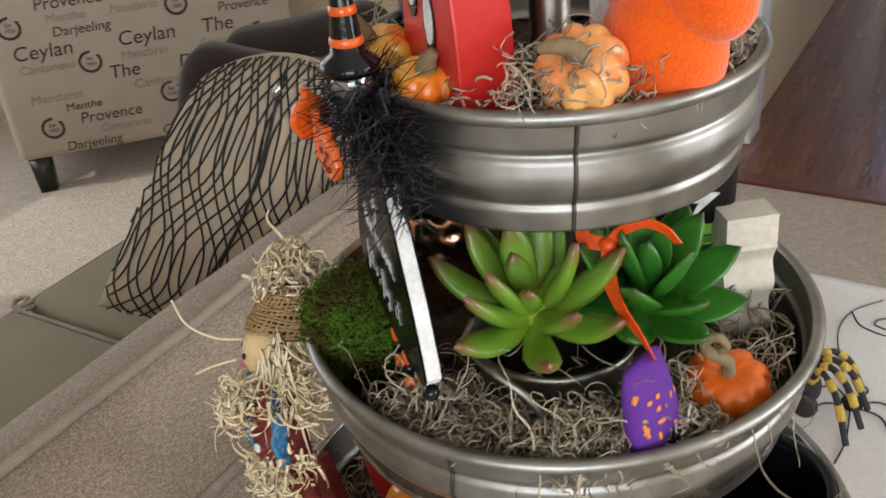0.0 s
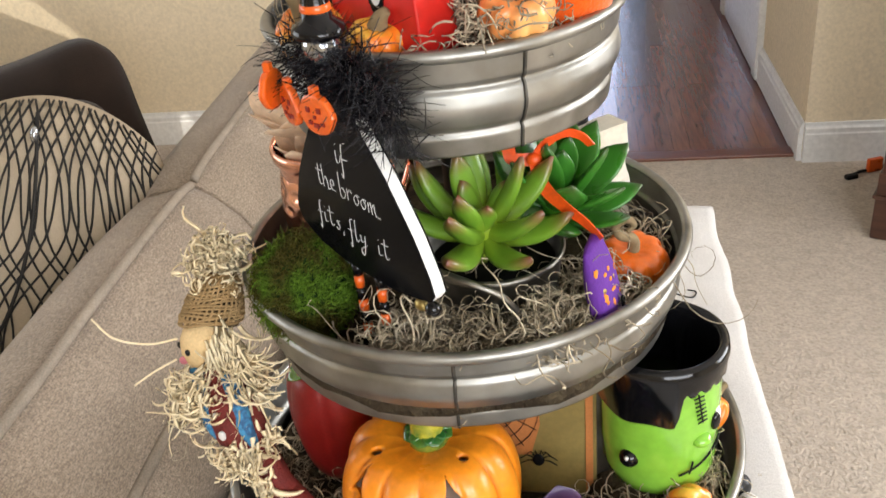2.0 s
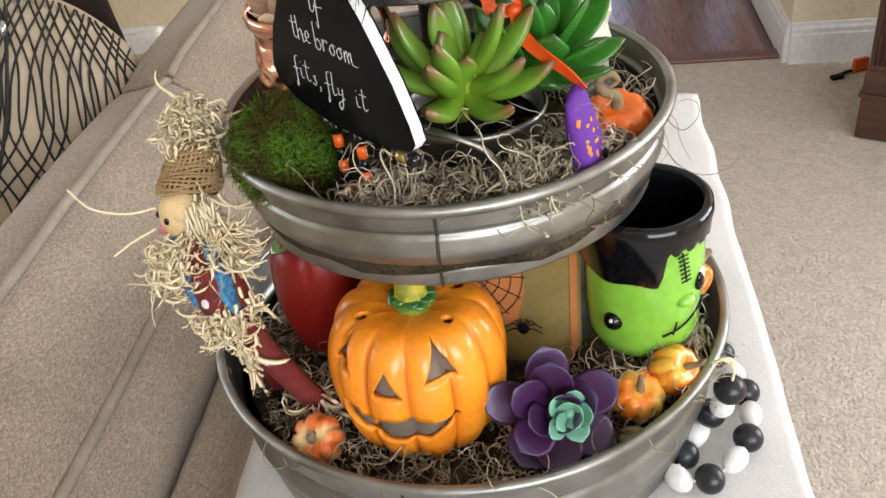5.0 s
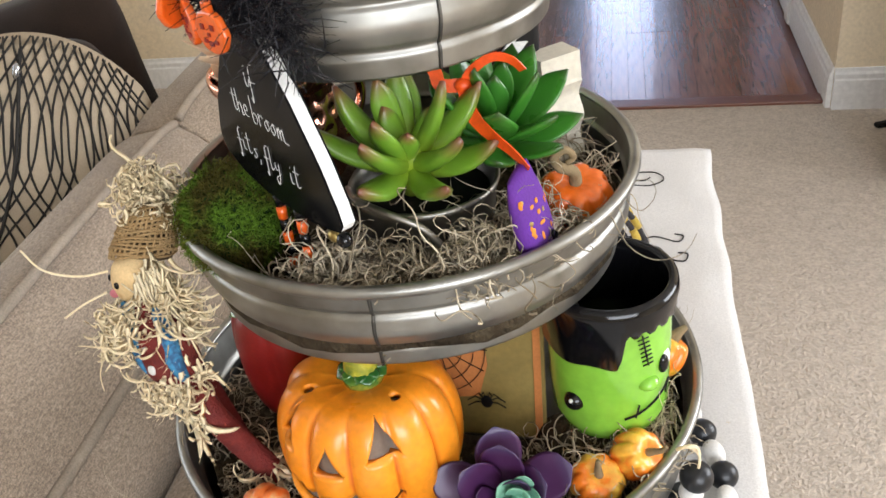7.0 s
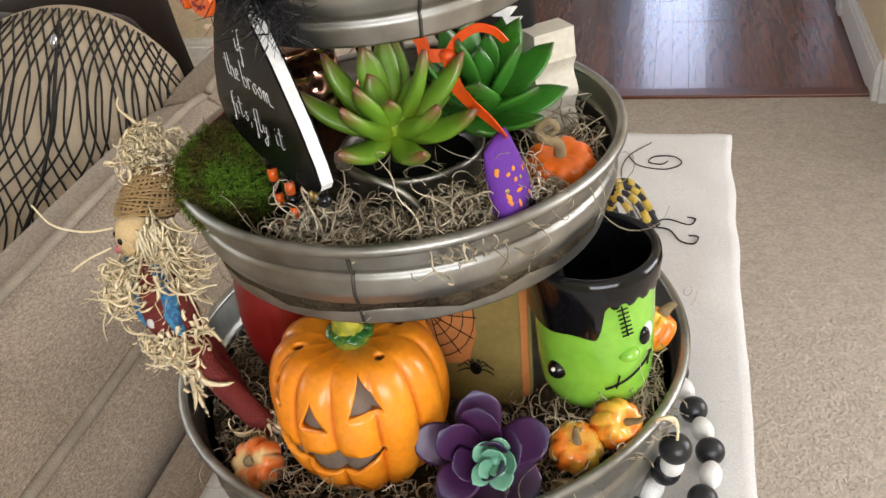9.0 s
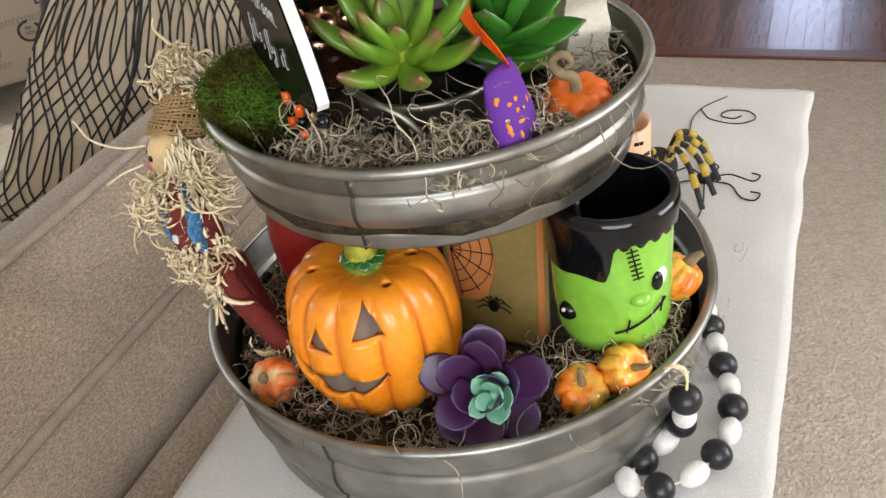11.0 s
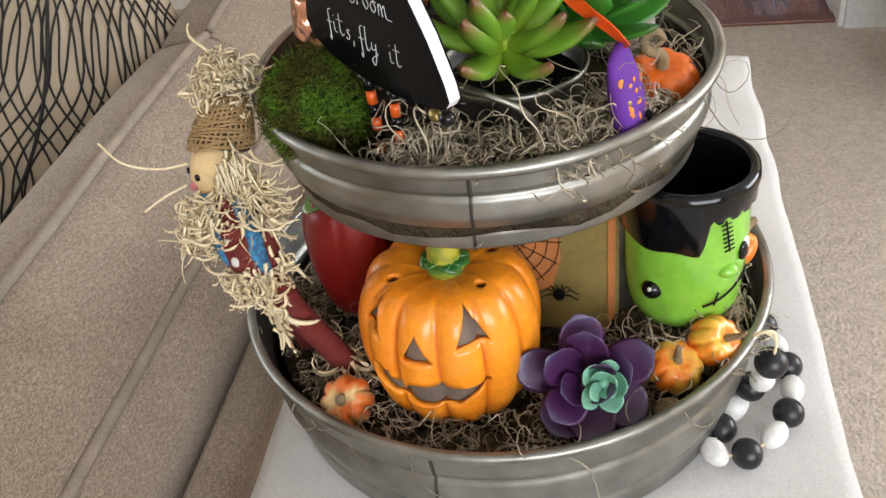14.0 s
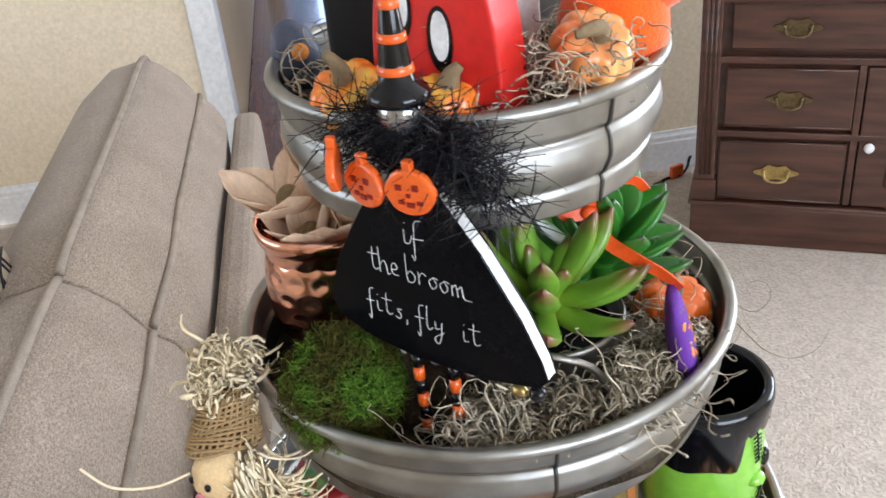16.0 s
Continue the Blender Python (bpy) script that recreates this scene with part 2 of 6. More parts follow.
def text_mesh(words, size, m, mat, parent=None, name="lettering", thick=0.0004, shear=0.0, align="CENTER", label=""):
    cu = bpy.data.curves.new(name, "FONT")
    cu.body, cu.size, cu.shear, cu.extrude, cu.align_x = words, size, shear, thick, align
    tmp = bpy.data.objects.new(name, cu)
    me = bpy.data.meshes.new_from_object(tmp)
    bpy.data.objects.remove(tmp)
    me.materials.clear()
    me.materials.append(mat)
    ob = new(name, me)
    if parent:
        ob.parent = parent
    ob.matrix_basis = m
    return tagged(ob, label)


# ---- the room ----
def block(name, x0, x1, y0, y1, z0, z1, mat, label, category, bevel=0.0, kind="structure"):
    return single(name, box(x1 - x0, y1 - y0, z1 - z0, bevel=bevel), mat, pose((x0 + x1) / 2, (y0 + y1) / 2, (z0 + z1) / 2), label, category, kind=kind)


WALL_Y, RIGHT_Y, HALL_L, HALL_R, THRESH = 2.57, 2.22, -0.44, 0.82, 2.27
block("floor", -3.4, 3.2, -3.0, THRESH, -0.06, 0.0, M["carpet"], "beige cut-pile carpet over the living room floor", "carpet")
block("floor_wall_side", -3.4, HALL_L, THRESH, WALL_Y, -0.06, 0.0, M["carpet"], "beige carpet strip beside the wall", "carpet")
block("wall_north", -3.4, HALL_L - 0.02, WALL_Y, WALL_Y + 0.12, 0, 2.5, M["wall"], "cream yellow painted wall behind the sofa", "wall")
block("wall_right", HALL_R + 0.12, 3.2, RIGHT_Y, RIGHT_Y + 0.12, 0, 2.5, M["wall"], "cream yellow painted wall behind the dresser", "wall")
block("wall_hall_left", HALL_L - 0.12, HALL_L, WALL_Y + 0.124, 7.0, 0, 2.5, M["wall"], "cream yellow hall wall", "wall")
block("wall_hall_right", HALL_R, HALL_R + 0.12, RIGHT_Y + 0.0, 7.0, 0, 2.5, M["wall"], "cream yellow hall wall beside the opening", "wall")
for nm, y0, y1, z0, z1 in (("a", -3.0, -0.05, 0, 2.5), ("b", 1.85, RIGHT_Y + 0.12, 0, 2.5), ("c", -0.05, 1.85, 0, 0.85), ("d", -0.05, 1.85, 2.2, 2.5)):
    block("wall_east_" + nm, 3.2, 3.32, y0, y1, z0, z1, M["wall"], "cream yellow wall round the wide window", "wall")
for nm, x0, x1, z0, z1 in (("a", -3.4, 0.15, 0, 2.5), ("b", 2.55, 3.2, 0, 2.5), ("c", 0.15, 2.55, 0, 1.15), ("d", 0.15, 2.55, 2.4, 2.5)):
    block("wall_south_" + nm, x0, x1, -3.12, -3.0, z0, z1, M["wall"], "cream yellow wall round the back window", "wall")
for nm, y0, y1, z0, z1 in (("a", -3.0, -0.65, 0, 2.5), ("b", 1.65, WALL_Y, 0, 2.5), ("c", -0.65, 1.65, 0, 0.8), ("d", -0.65, 1.65, 2.2, 2.5)):
    block("wall_west_" + nm, -3.52, -3.4, y0, y1, z0, z1, M["wall"], "cream yellow wall round the side window", "wall")
block("ceiling", -3.4, 3.2, -3.0, 7.0, 2.5, 2.56, M["ceiling"], "plain white painted ceiling", "ceiling")
block("hall_floor_base", HALL_L, HALL_R, THRESH, 7.0, -0.06, -0.012, M["threshold"], "dark subfloor under the hall planks", "floor")
block("wall_hall_end_left", HALL_L, -0.30, 7.0, 7.1, 0, 2.5, M["wall"], "cream hall end wall beside the glass door", "wall")
block("wall_hall_end_right", 0.70, HALL_R, 7.0, 7.1, 0, 2.5, M["wall"], "cream hall end wall beside the glass door", "wall")


def baseboard(name, length, m, height=0.135):
    """A moulded skirting board with a stepped top."""
    prof = [(0, 0), (0.016, 0), (0.016, height * 0.72), (0.013, height * 0.76), (0.013, height * 0.86), (0.008, height * 0.92), (0.006, height), (0, height)]
    b = loft([[(x, -d, z) for d, z in prof] for x in (0, length)])
    smooth(b, False)
    return single(name, b, M["white"], m, "white painted moulded baseboard along the wall", "baseboard", kind="structure")


baseboard("baseboard", HALL_L - 0.06 + 3.4, pose(-3.4, WALL_Y - 0.001, 0))
baseboard("baseboard", 3.2 - HALL_R, pose(HALL_R, RIGHT_Y - 0.001, 0))
baseboard("baseboard", 0.75, pose(HALL_R - 0.001, RIGHT_Y + 0.75, 0, 0, 0, -90))
baseboard("baseboard", 2.2, pose(HALL_R - 0.001, 7.0, 0, 0, 0, -90))
single("trim_opening", box(0.09, 0.145, 2.1, bevel=0.006), M["white"], pose(HALL_L - 0.015, WALL_Y + 0.055, 1.05), "white door casing at the hall opening", "trim", kind="structure")
hall_door = thing("door_1", pose(HALL_R - 0.012, 3.35, 0), "white panelled hall door in its casing", "door", kind="structure")
part("casing", box(0.03, 0.08, 2.1, (0, -0.36, 1.05), 0.006), M["white"], hall_door)
part("casing", box(0.03, 0.08, 2.1, (0, 0.5, 1.05), 0.006), M["white"], hall_door)
part("leaf", box(0.02, 0.78, 2.06, (0.004, 0.07, 1.03), 0.004), M["white"], hall_door)

# ---- table, runner ----
CLOTH = 0.715
table = thing("sofa_table", pose(0.035, -0.05, 0), "narrow dark wooden sofa table under the runner", "table")
part("tabletop", box(0.44, 1.24, 0.03, (0, 0, CLOTH - 0.022), 0.006), M["table"], table)
for sx in (-1, 1):
    for sy in (-1, 1):
        part("leg", box(0.045, 0.045, CLOTH - 0.037, (sx * 0.185, sy * 0.57, (CLOTH - 0.037) / 2), 0.004), M["table"], table)


def runner_sheet():
    """A cloth over the table with a hem, low creases and short hanging sides."""
    b = bmesh.new()
    nx, ny = 44, 110
    grid = []
    for j in range(ny + 1):
        row = []
        for i in range(nx + 1):
            x, y = -0.252 + 0.504 * i / nx, -0.68 + 1.30 * j / ny
            z = 0.0022 * noise.noise((x * 9, y * 5, 0)) + 0.0008 * noise.noise((x * 30, y * 22, 3))
            ex = max(0, abs(x) - 0.218)
            z -= 2.5 * ex * ex + 0.05 * ex
            z += 0.16 * ex * noise.noise((y * 11, 2, x * 3))
            row.append(b.verts.new((x + 0.038 + 0.002 * noise.noise((y * 6, 1, 0)) + 0.10 * ex * noise.noise((y * 14, 7, 0)), y + 0.002 * noise.noise((x * 7, 5, 0)), z)))
        grid.append(row)
    for j in range(ny):
        for i in range(nx):
            b.faces.new((grid[j][i], grid[j][i + 1], grid[j + 1][i + 1], grid[j + 1][i]))
    r = bmesh.ops.extrude_face_region(b, geom=b.faces[:])
    bmesh.ops.translate(b, vec=(0, 0, 0.0018), verts=[v for v in r["geom"] if isinstance(v, bmesh.types.BMVert)])
    bmesh.ops.recalc_face_normals(b, faces=b.faces[:])
    return smooth(b)


runner = thing("table_runner", pose(0, 0, CLOTH - 0.004), "white cotton table runner with black embroidered spider and scrolls", "table runner")
part("cloth", runner_sheet(), M["runner"], runner)

# ---- sofa ----
sofa = thing("sofa", pose(0, 0, 0), "taupe linen sofa with piped back cushions, scatter pillows on it", "sofa")
BACK = [(-0.62, 0.40), (-0.66, 0.56), (-0.645, 0.69), (-0.600, 0.775), (-0.535, 0.825), (-0.462, 0.840), (-0.432, 0.822), (-0.396, 0.788), (-0.362, 0.735), (-0.336, 0.712), (-0.318, 0.670), (-0.330, 0.45), (-0.360, 0.30)]


def end_shrink(y, y0, y1):
    """The cushions draw in at their seams, and round off at the sofa's far end."""
    k = 1 - 0.045 * math.exp(-min(y - y0, y1 - y) / 0.035)
    if y1 > 1.2:
        k -= 0.085 * math.exp(-(y1 - y) / 0.045)
    return k


def back_section(y0, y1, lift):
    secs = []
    for i in range(41):
        s = 0.5 - 0.5 * math.cos(math.pi * i / 40)
        y = y0 + (y1 - y0) * s
        sec = []
        for x, z in BACK:
            cx, cz = -0.50, 0.55
            k = end_shrink(y, y0, y1)
            w = 0.004 * noise.noise((x * 8, y * 5, z * 8))
            sec.append((cx + (x - cx) * k + w, y, cz + (z - cz) * (k + lift * 0.1) + w))
        secs.append(sec)
    return loft(secs)


def welt_line(index, y0, y1, r=0.0066, lift=0.0):
    x, z = BACK[index]
    pts = []
    for y in np.linspace(y0 + 0.004, y1 - 0.004, 60):
        k = end_shrink(y, y0, y1)
        pts.append((-0.50 + (x + 0.50) * k + 0.004 * noise.noise((x * 8, y * 5, z * 8)) + 0.001, y, 0.55 + (z - 0.55) * (k + lift * 0.1) + 0.002))
    return tube(pts, r, 8)


for y0, y1, lift in ((-1.35, -0.42, 0.0), (-0.415, 0.515, 0.0), (0.52, 1.50, 0.05)):
    bc = part("back_cushion", back_section(y0, y1, lift), M["sofa"], sofa)
    part("piping", welt_line(5, y0, y1, lift=lift), M["welt"], bc)
    part("piping", welt_line(8, y0, y1, lift=lift), M["welt"], bc)
part("back_frame", box(0.060, 2.9, 0.58, (-0.281, 0.07, 0.37), 0.02, 3), M["sofa"], sofa)
part("base", box(0.92, 2.9, 0.24, (-0.86, 0.07, 0.20), 0.02, 3), M["sofa"], sofa)
for y0, y1 in ((-1.2, -0.45), (-0.44, 0.355), (0.365, 1.22)):
    sc = part("seat_cushion", smooth(box(0.70, y1 - y0, 0.15, (-0.955, (y0 + y1) / 2, 0.395), 0.035, 4)), M["sofa_seat"], sofa)
    for zz in (0.462, 0.332):
        x0, x1 = -1.297, -0.613
        part("piping", tube(spline([(x0 + 0.03, y0 + 0.008, zz), (x0 + 0.008, y0 + 0.03, zz), (x0 + 0.008, y1 - 0.03, zz), (x0 + 0.03, y1 - 0.008, zz), (x1, y1 - 0.008, zz)], 6), 0.005), M["welt"], sc)
part("arm", smooth(box(0.80, 0.24, 0.36, (-0.92, 1.40, 0.30), 0.07, 4)), M["sofa"], sofa)
part("arm", smooth(box(0.80, 0.24, 0.36, (-0.92, -1.33, 0.30), 0.07, 4)), M["sofa"], sofa)
for sx in (-1.25, -0.42):
    for sy in (-1.33, 1.42):
        part("foot", box(0.06, 0.06, 0.085, (sx, sy, 0.0425), 0.005), M["dark_leg"], sofa)


# ---- tiered tray ----
def tray_profile(R, H, t=0.0016):
    """A galvanised pan: rolled rim, two swaged ribs, slightly tapered wall."""
    pts = []
    for i in range(57):
        s = i / 56
        r = R * (0.90 + 0.075 * s)
        rib = 0.0034 * math.exp(-((s - 0.46) / 0.13) ** 2) - 0.0026 * math.exp(-((s - 0.67) / 0.035) ** 2) - 0.0026 * math.exp(-((s - 0.25) / 0.035) ** 2)
        pts.append((r + rib, H * s))
    outer = [(0.0, 0.0), (R * 0.5, 0.0), (R * 0.885, 0.0)] + pts[1:]
    roll = [(R - 0.0045 + 0.0045 * math.cos(a), H - 0.002 + 0.0045 * math.sin(a)) for a in np.linspace(-math.pi * 0.5, math.pi, 10)]
    inner = [(r - t, z + t) for r, z in pts[::-1]] + [(R * 0.5, t), (0.0, t)]
    return outer + roll + inner


def dent(a, z):
    return 1 + 0.004 * math.sin(2 * a + 0.7) + 0.0015 * math.sin(5 * a + 2)


TIERS = ((0.229, CLOTH + 0.003, 0.832), (0.177, 0.966, 1.038), (0.1275, 1.150, 1.222))
stand = thing("tiered_tray", pose(0, 0, 0), "three-tier round galvanised metal tray stand", "tiered tray")
for (R, z0, z1), seam_at in zip(TIERS, (-100, -88, -60.6)):
    pan = part("pan", lathe(tray_profile(R, z1 - z0), 120, at=(0, 0, z0), wobble=dent), M["zinc"], stand)
    a = radians(seam_at)
    prof = [p for p in tray_profile(R, z1 - z0)[3:59]]
    part("seam", tube([((r + 0.0004) * math.cos(a + 0.02 * math.sin(9 * z)) * dent(a, z), (r + 0.0004) * math.sin(a + 0.02 * math.sin(9 * z)) * dent(a, z), z0 + z) for r, z in prof], 0.0013, 6), M["seam"], pan)
part("post", lathe([(0, CLOTH + 0.006), (0.017, CLOTH + 0.006), (0.017, 0.80), (0.0125, 0.81), (0.0125, 1.145), (0.017, 1.148), (0.0125, 1.156), (0.0125, 1.36), (0.008, 1.375), (0, 1.376)], 24), M["zinc_dark"], stand)

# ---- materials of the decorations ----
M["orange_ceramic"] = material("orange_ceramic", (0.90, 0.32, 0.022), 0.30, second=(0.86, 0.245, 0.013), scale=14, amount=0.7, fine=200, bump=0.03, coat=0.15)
# Shading of the lobe grooves is put into the colour: redder at low pointiness
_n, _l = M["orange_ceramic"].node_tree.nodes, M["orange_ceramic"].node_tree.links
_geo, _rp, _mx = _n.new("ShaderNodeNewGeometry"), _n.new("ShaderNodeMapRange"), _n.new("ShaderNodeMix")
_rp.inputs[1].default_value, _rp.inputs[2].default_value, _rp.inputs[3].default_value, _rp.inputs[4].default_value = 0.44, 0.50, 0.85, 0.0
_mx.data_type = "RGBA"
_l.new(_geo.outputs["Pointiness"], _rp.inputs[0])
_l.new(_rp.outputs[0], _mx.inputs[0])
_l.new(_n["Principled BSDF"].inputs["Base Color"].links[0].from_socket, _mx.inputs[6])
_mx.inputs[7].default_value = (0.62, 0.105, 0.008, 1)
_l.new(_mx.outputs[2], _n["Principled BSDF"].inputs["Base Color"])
M["cut_grey"] = material("unglazed_inside", (0.19, 0.15, 0.12), 0.8, scale=30)
M["stem_green"] = material("stem_glaze", (0.45, 0.42, 0.04), 0.25, second=(0.02, 0.14, 0.03), scale=70, amount=0.9, coat=0.4)
M["leaf_glaze"] = material("green_glaze", (0.02, 0.12, 0.025), 0.2, second=(0.10, 0.20, 0.02), scale=80, amount=0.9, coat=0.5)
M["frank_green"] = material("green_glaze_bright", (0.25, 0.57, 0.062), 0.2, second=(0.22, 0.51, 0.05), scale=12, fine=100, bump=0.02, coat=0.5)
M["black_gloss"] = material("black_glaze", (0.005, 0.005, 0.006), 0.10, second=(0.004, 0.004, 0.005), scale=20, bump=0.02, coat=0.0, spec=0.4)
M["black_matt"] = material("black_paint", (0.007, 0.006, 0.006), 0.55, scale=40, bump=0.1, spec=0.2)
M["black_wood"] = material("black_satin_paint", (0.004, 0.004, 0.005), 0.16, scale=40, bump=0.02, spec=0.08, rough_var=0.04)
M["chalk"] = material("white_paint_pen", (0.82, 0.82, 0.80), 0.6, scale=80)
M["bead_white"] = material("white_bead_paint", (0.80, 0.79, 0.77), 0.45, second=(0.70, 0.69, 0.67), scale=60)
M["bead_black"] = material("black_bead_paint", (0.010, 0.011, 0.014), 0.35, scale=60)
M["gourd"] = material("painted_gourd", (0.86, 0.20, 0.015), 0.28, second=(0.86, 0.46, 0.06), scale=38, amount=2.0, fine=220, bump=0.05, coat=0.3)
M["gourd_yellow"] = material("painted_yellow_gourd", (0.82, 0.50, 0.07), 0.28, second=(0.82, 0.20, 0.02), scale=34, amount=1.8, fine=220, bump=0.05, coat=0.3)
M["gourd_cream"] = material("painted_cream_gourd", (0.86, 0.44, 0.14), 0.3, second=(0.86, 0.24, 0.07), scale=32, amount=0.9, fine=220, bump=0.05, coat=0.3)
M["gourd_striped"] = material("striped_gourd", (0.74, 0.17, 0.03), 0.4, second=(0.76, 0.52, 0.24), scale=60, amount=1.6, fine=220, bump=0.05, stretch=(1, 1, 0.3))
M["pumpkin"] = material("orange_pumpkin", (0.82, 0.17, 0.012), 0.3, second=(0.70, 0.11, 0.008), scale=30, fine=220, bump=0.05, coat=0.3)
M["dry_stem"] = material("dry_stem", (0.30, 0.22, 0.12), 0.9, second=(0.17, 0.12, 0.06), scale=60, fine=300, bump=0.5)
M["moss_strand"] = material("dried_moss", (0.56, 0.485, 0.365), 0.9, second=(0.33, 0.27, 0.185), scale=25, amount=0.9, fine=300, bump=0.2, island=0.35, spec=0.15)
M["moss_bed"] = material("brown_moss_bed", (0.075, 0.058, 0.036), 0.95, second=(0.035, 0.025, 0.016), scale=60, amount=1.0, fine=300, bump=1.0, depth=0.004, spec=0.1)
M["moss_green"] = material("green_moss", (0.105, 0.20, 0.020), 0.95, second=(0.085, 0.075, 0.016), scale=38, amount=1.5, fine=300, bump=0.6, island=0.4, spec=0.1)
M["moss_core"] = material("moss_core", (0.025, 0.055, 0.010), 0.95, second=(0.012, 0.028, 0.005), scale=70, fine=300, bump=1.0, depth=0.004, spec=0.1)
M["copper"] = material("hammered_copper", (0.94, 0.55, 0.42), 0.14, 1.0, second=(0.84, 0.42, 0.30), scale=30, fine=120, bump=0.05)
M["petal_tan"] = material("dried_petal", (0.85, 0.68, 0.50), 0.75, second=(0.62, 0.41, 0.27), scale=40, fine=300, bump=0.2, island=0.2, stretch=(1, 1, 0.3))
M["raffia"] = material("raffia", (0.92, 0.80, 0.56), 0.7, second=(0.80, 0.64, 0.39), scale=40, fine=300, bump=0.2, island=0.12)
M["burlap"] = material("burlap", (0.44, 0.30, 0.15), 0.95, second=(0.31, 0.20, 0.09), scale=60, fine=500, bump=0.6, spec=0.1)
M["skin_cloth"] = material("cream_muslin", (0.76, 0.56, 0.30), 0.9, second=(0.68, 0.48, 0.24), scale=30, fine=500, bump=0.2)
M["maroon"] = material("maroon_knit", (0.20, 0.022, 0.016), 0.8, second=(0.12, 0.012, 0.010), scale=90, fine=500, bump=0.7, depth=0.002)
M["blue_cloth"] = material("blue_print_cotton", (0.05, 0.24, 0.44), 0.85, second=(0.03, 0.10, 0.22), scale=190, amount=2.0, fine=500, bump=0.2)
M["red_gloss"] = material("red_paint", (0.60, 0.018, 0.012), 0.4, second=(0.50, 0.012, 0.010), scale=12, fine=150, bump=0.06, coat=0.15)
M["red_deep"] = material("deep_red_glaze", (0.26, 0.011, 0.008), 0.42, second=(0.16, 0.006, 0.005), scale=20, coat=0.0)
M["felt_orange"] = material("orange_felt", (0.86, 0.13, 0.008), 0.95, second=(0.76, 0.095, 0.006), scale=40, fine=500, bump=0.6, sheen=0.4, spec=0.1)
M["ribbon"] = material("orange_ribbon", (0.86, 0.10, 0.01), 0.4, second=(0.76, 0.07, 0.008), scale=30, fine=400, bump=0.1)
M["purple_cloth"] = material("purple_cotton", (0.115, 0.022, 0.28), 0.85, second=(0.085, 0.014, 0.21), scale=40, fine=500, bump=0.2)
M["print_orange"] = material("orange_print", (0.84, 0.28, 0.03), 0.8, scale=50)
M["plastic_orange"] = material("orange_plastic", (0.80, 0.13, 0.012), 0.3, second=(0.70, 0.10, 0.01), scale=40, coat=0.3)
M["tinsel"] = material("black_tinsel", (0.020, 0.019, 0.024), 0.25, 0.4, scale=60)
M["silver_bead"] = material("silver_glass", (0.5, 0.52, 0.55), 0.12, 0.9, scale=30)
M["wood_white"] = material("whitewashed_wood", (0.66, 0.62, 0.52), 0.6, second=(0.58, 0.53, 0.43), scale=20, fine=200, bump=0.15)
M["paper_yellow"] = material("aged_paper", (0.27, 0.20, 0.055), 0.7, second=(0.19, 0.135, 0.035), scale=20, fine=200, bump=0.05)
M["paper_orange"] = material("orange_print_panel", (0.55, 0.20, 0.05), 0.7, second=(0.42, 0.15, 0.04), scale=20)
M["plush_black"] = material("black_plush", (0.035, 0.033, 0.036), 0.95, scale=80, fine=500, bump=0.8, depth=0.003)
M["plush_yellow"] = material("yellow_plush", (0.62, 0.44, 0.08), 0.95, scale=80, fine=500, bump=0.8, depth=0.003)
M["peach"] = material("peach_candle_glass", (0.80, 0.50, 0.32), 0.4, second=(0.74, 0.44, 0.27), scale=20)
M["mint"] = material("mint_leaf", (0.24, 0.50, 0.36), 0.55, second=(0.14, 0.36, 0.25), scale=60, fine=200, bump=0.1)


def two_tone(name, low, high, tip, z0, z1, rough=0.4):
    """Leaf colour that changes along the leaf's own length (object z), as moulded leaves are sprayed."""
    m = material(name, high, rough, second=tuple(0.75 * c for c in high), scale=50, fine=250, bump=0.06, coat=0.15)
    n, l = m.node_tree.nodes, m.node_tree.links
    b = n["Principled BSDF"]
    at = n.new("ShaderNodeAttribute")
    at.attribute_name = "along"
    r = n.new("ShaderNodeValToRGB")
    e = r.color_ramp.elements
    e[0].position, e[0].color = 0.0, (*low, 1)
    e[1].position, e[1].color = 1.0, (*tip, 1)
    x = e.new(z0)
    x.color = (*high, 1)
    x = e.new(z1)
    x.color = (*high, 1)
    l.new(at.outputs["Fac"], r.inputs["Fac"])
    mx = n.new("ShaderNodeMix")
    mx.data_type, mx.blend_type = "RGBA", "MULTIPLY"
    mx.inputs[0].default_value = 0.35
    nz = n.new("ShaderNodeTexNoise")
    nz.inputs["Scale"].default_value = 60
    l.new(r.outputs[0], mx.inputs[6]), l.new(nz.outputs["Fac"], mx.inputs[7])
    l.new(mx.outputs[2], b.inputs["Base Color"])
    return m


M["succulent"] = two_tone("succulent_leaf", (0.30, 0.43, 0.03), (0.175, 0.35, 0.030), (0.20, 0.055, 0.035), 0.45, 0.72, 0.35)
M["succulent_dark"] = two_tone("succulent_dark_leaf", (0.05, 0.22, 0.015), (0.05, 0.23, 0.025), (0.055, 0.10, 0.03), 0.35, 0.85, 0.3)
M["succulent_purple"] = two_tone("purple_leaf", (0.04, 0.013, 0.045), (0.068, 0.017, 0.080), (0.075, 0.055, 0.135), 0.35, 0.75, 0.42)


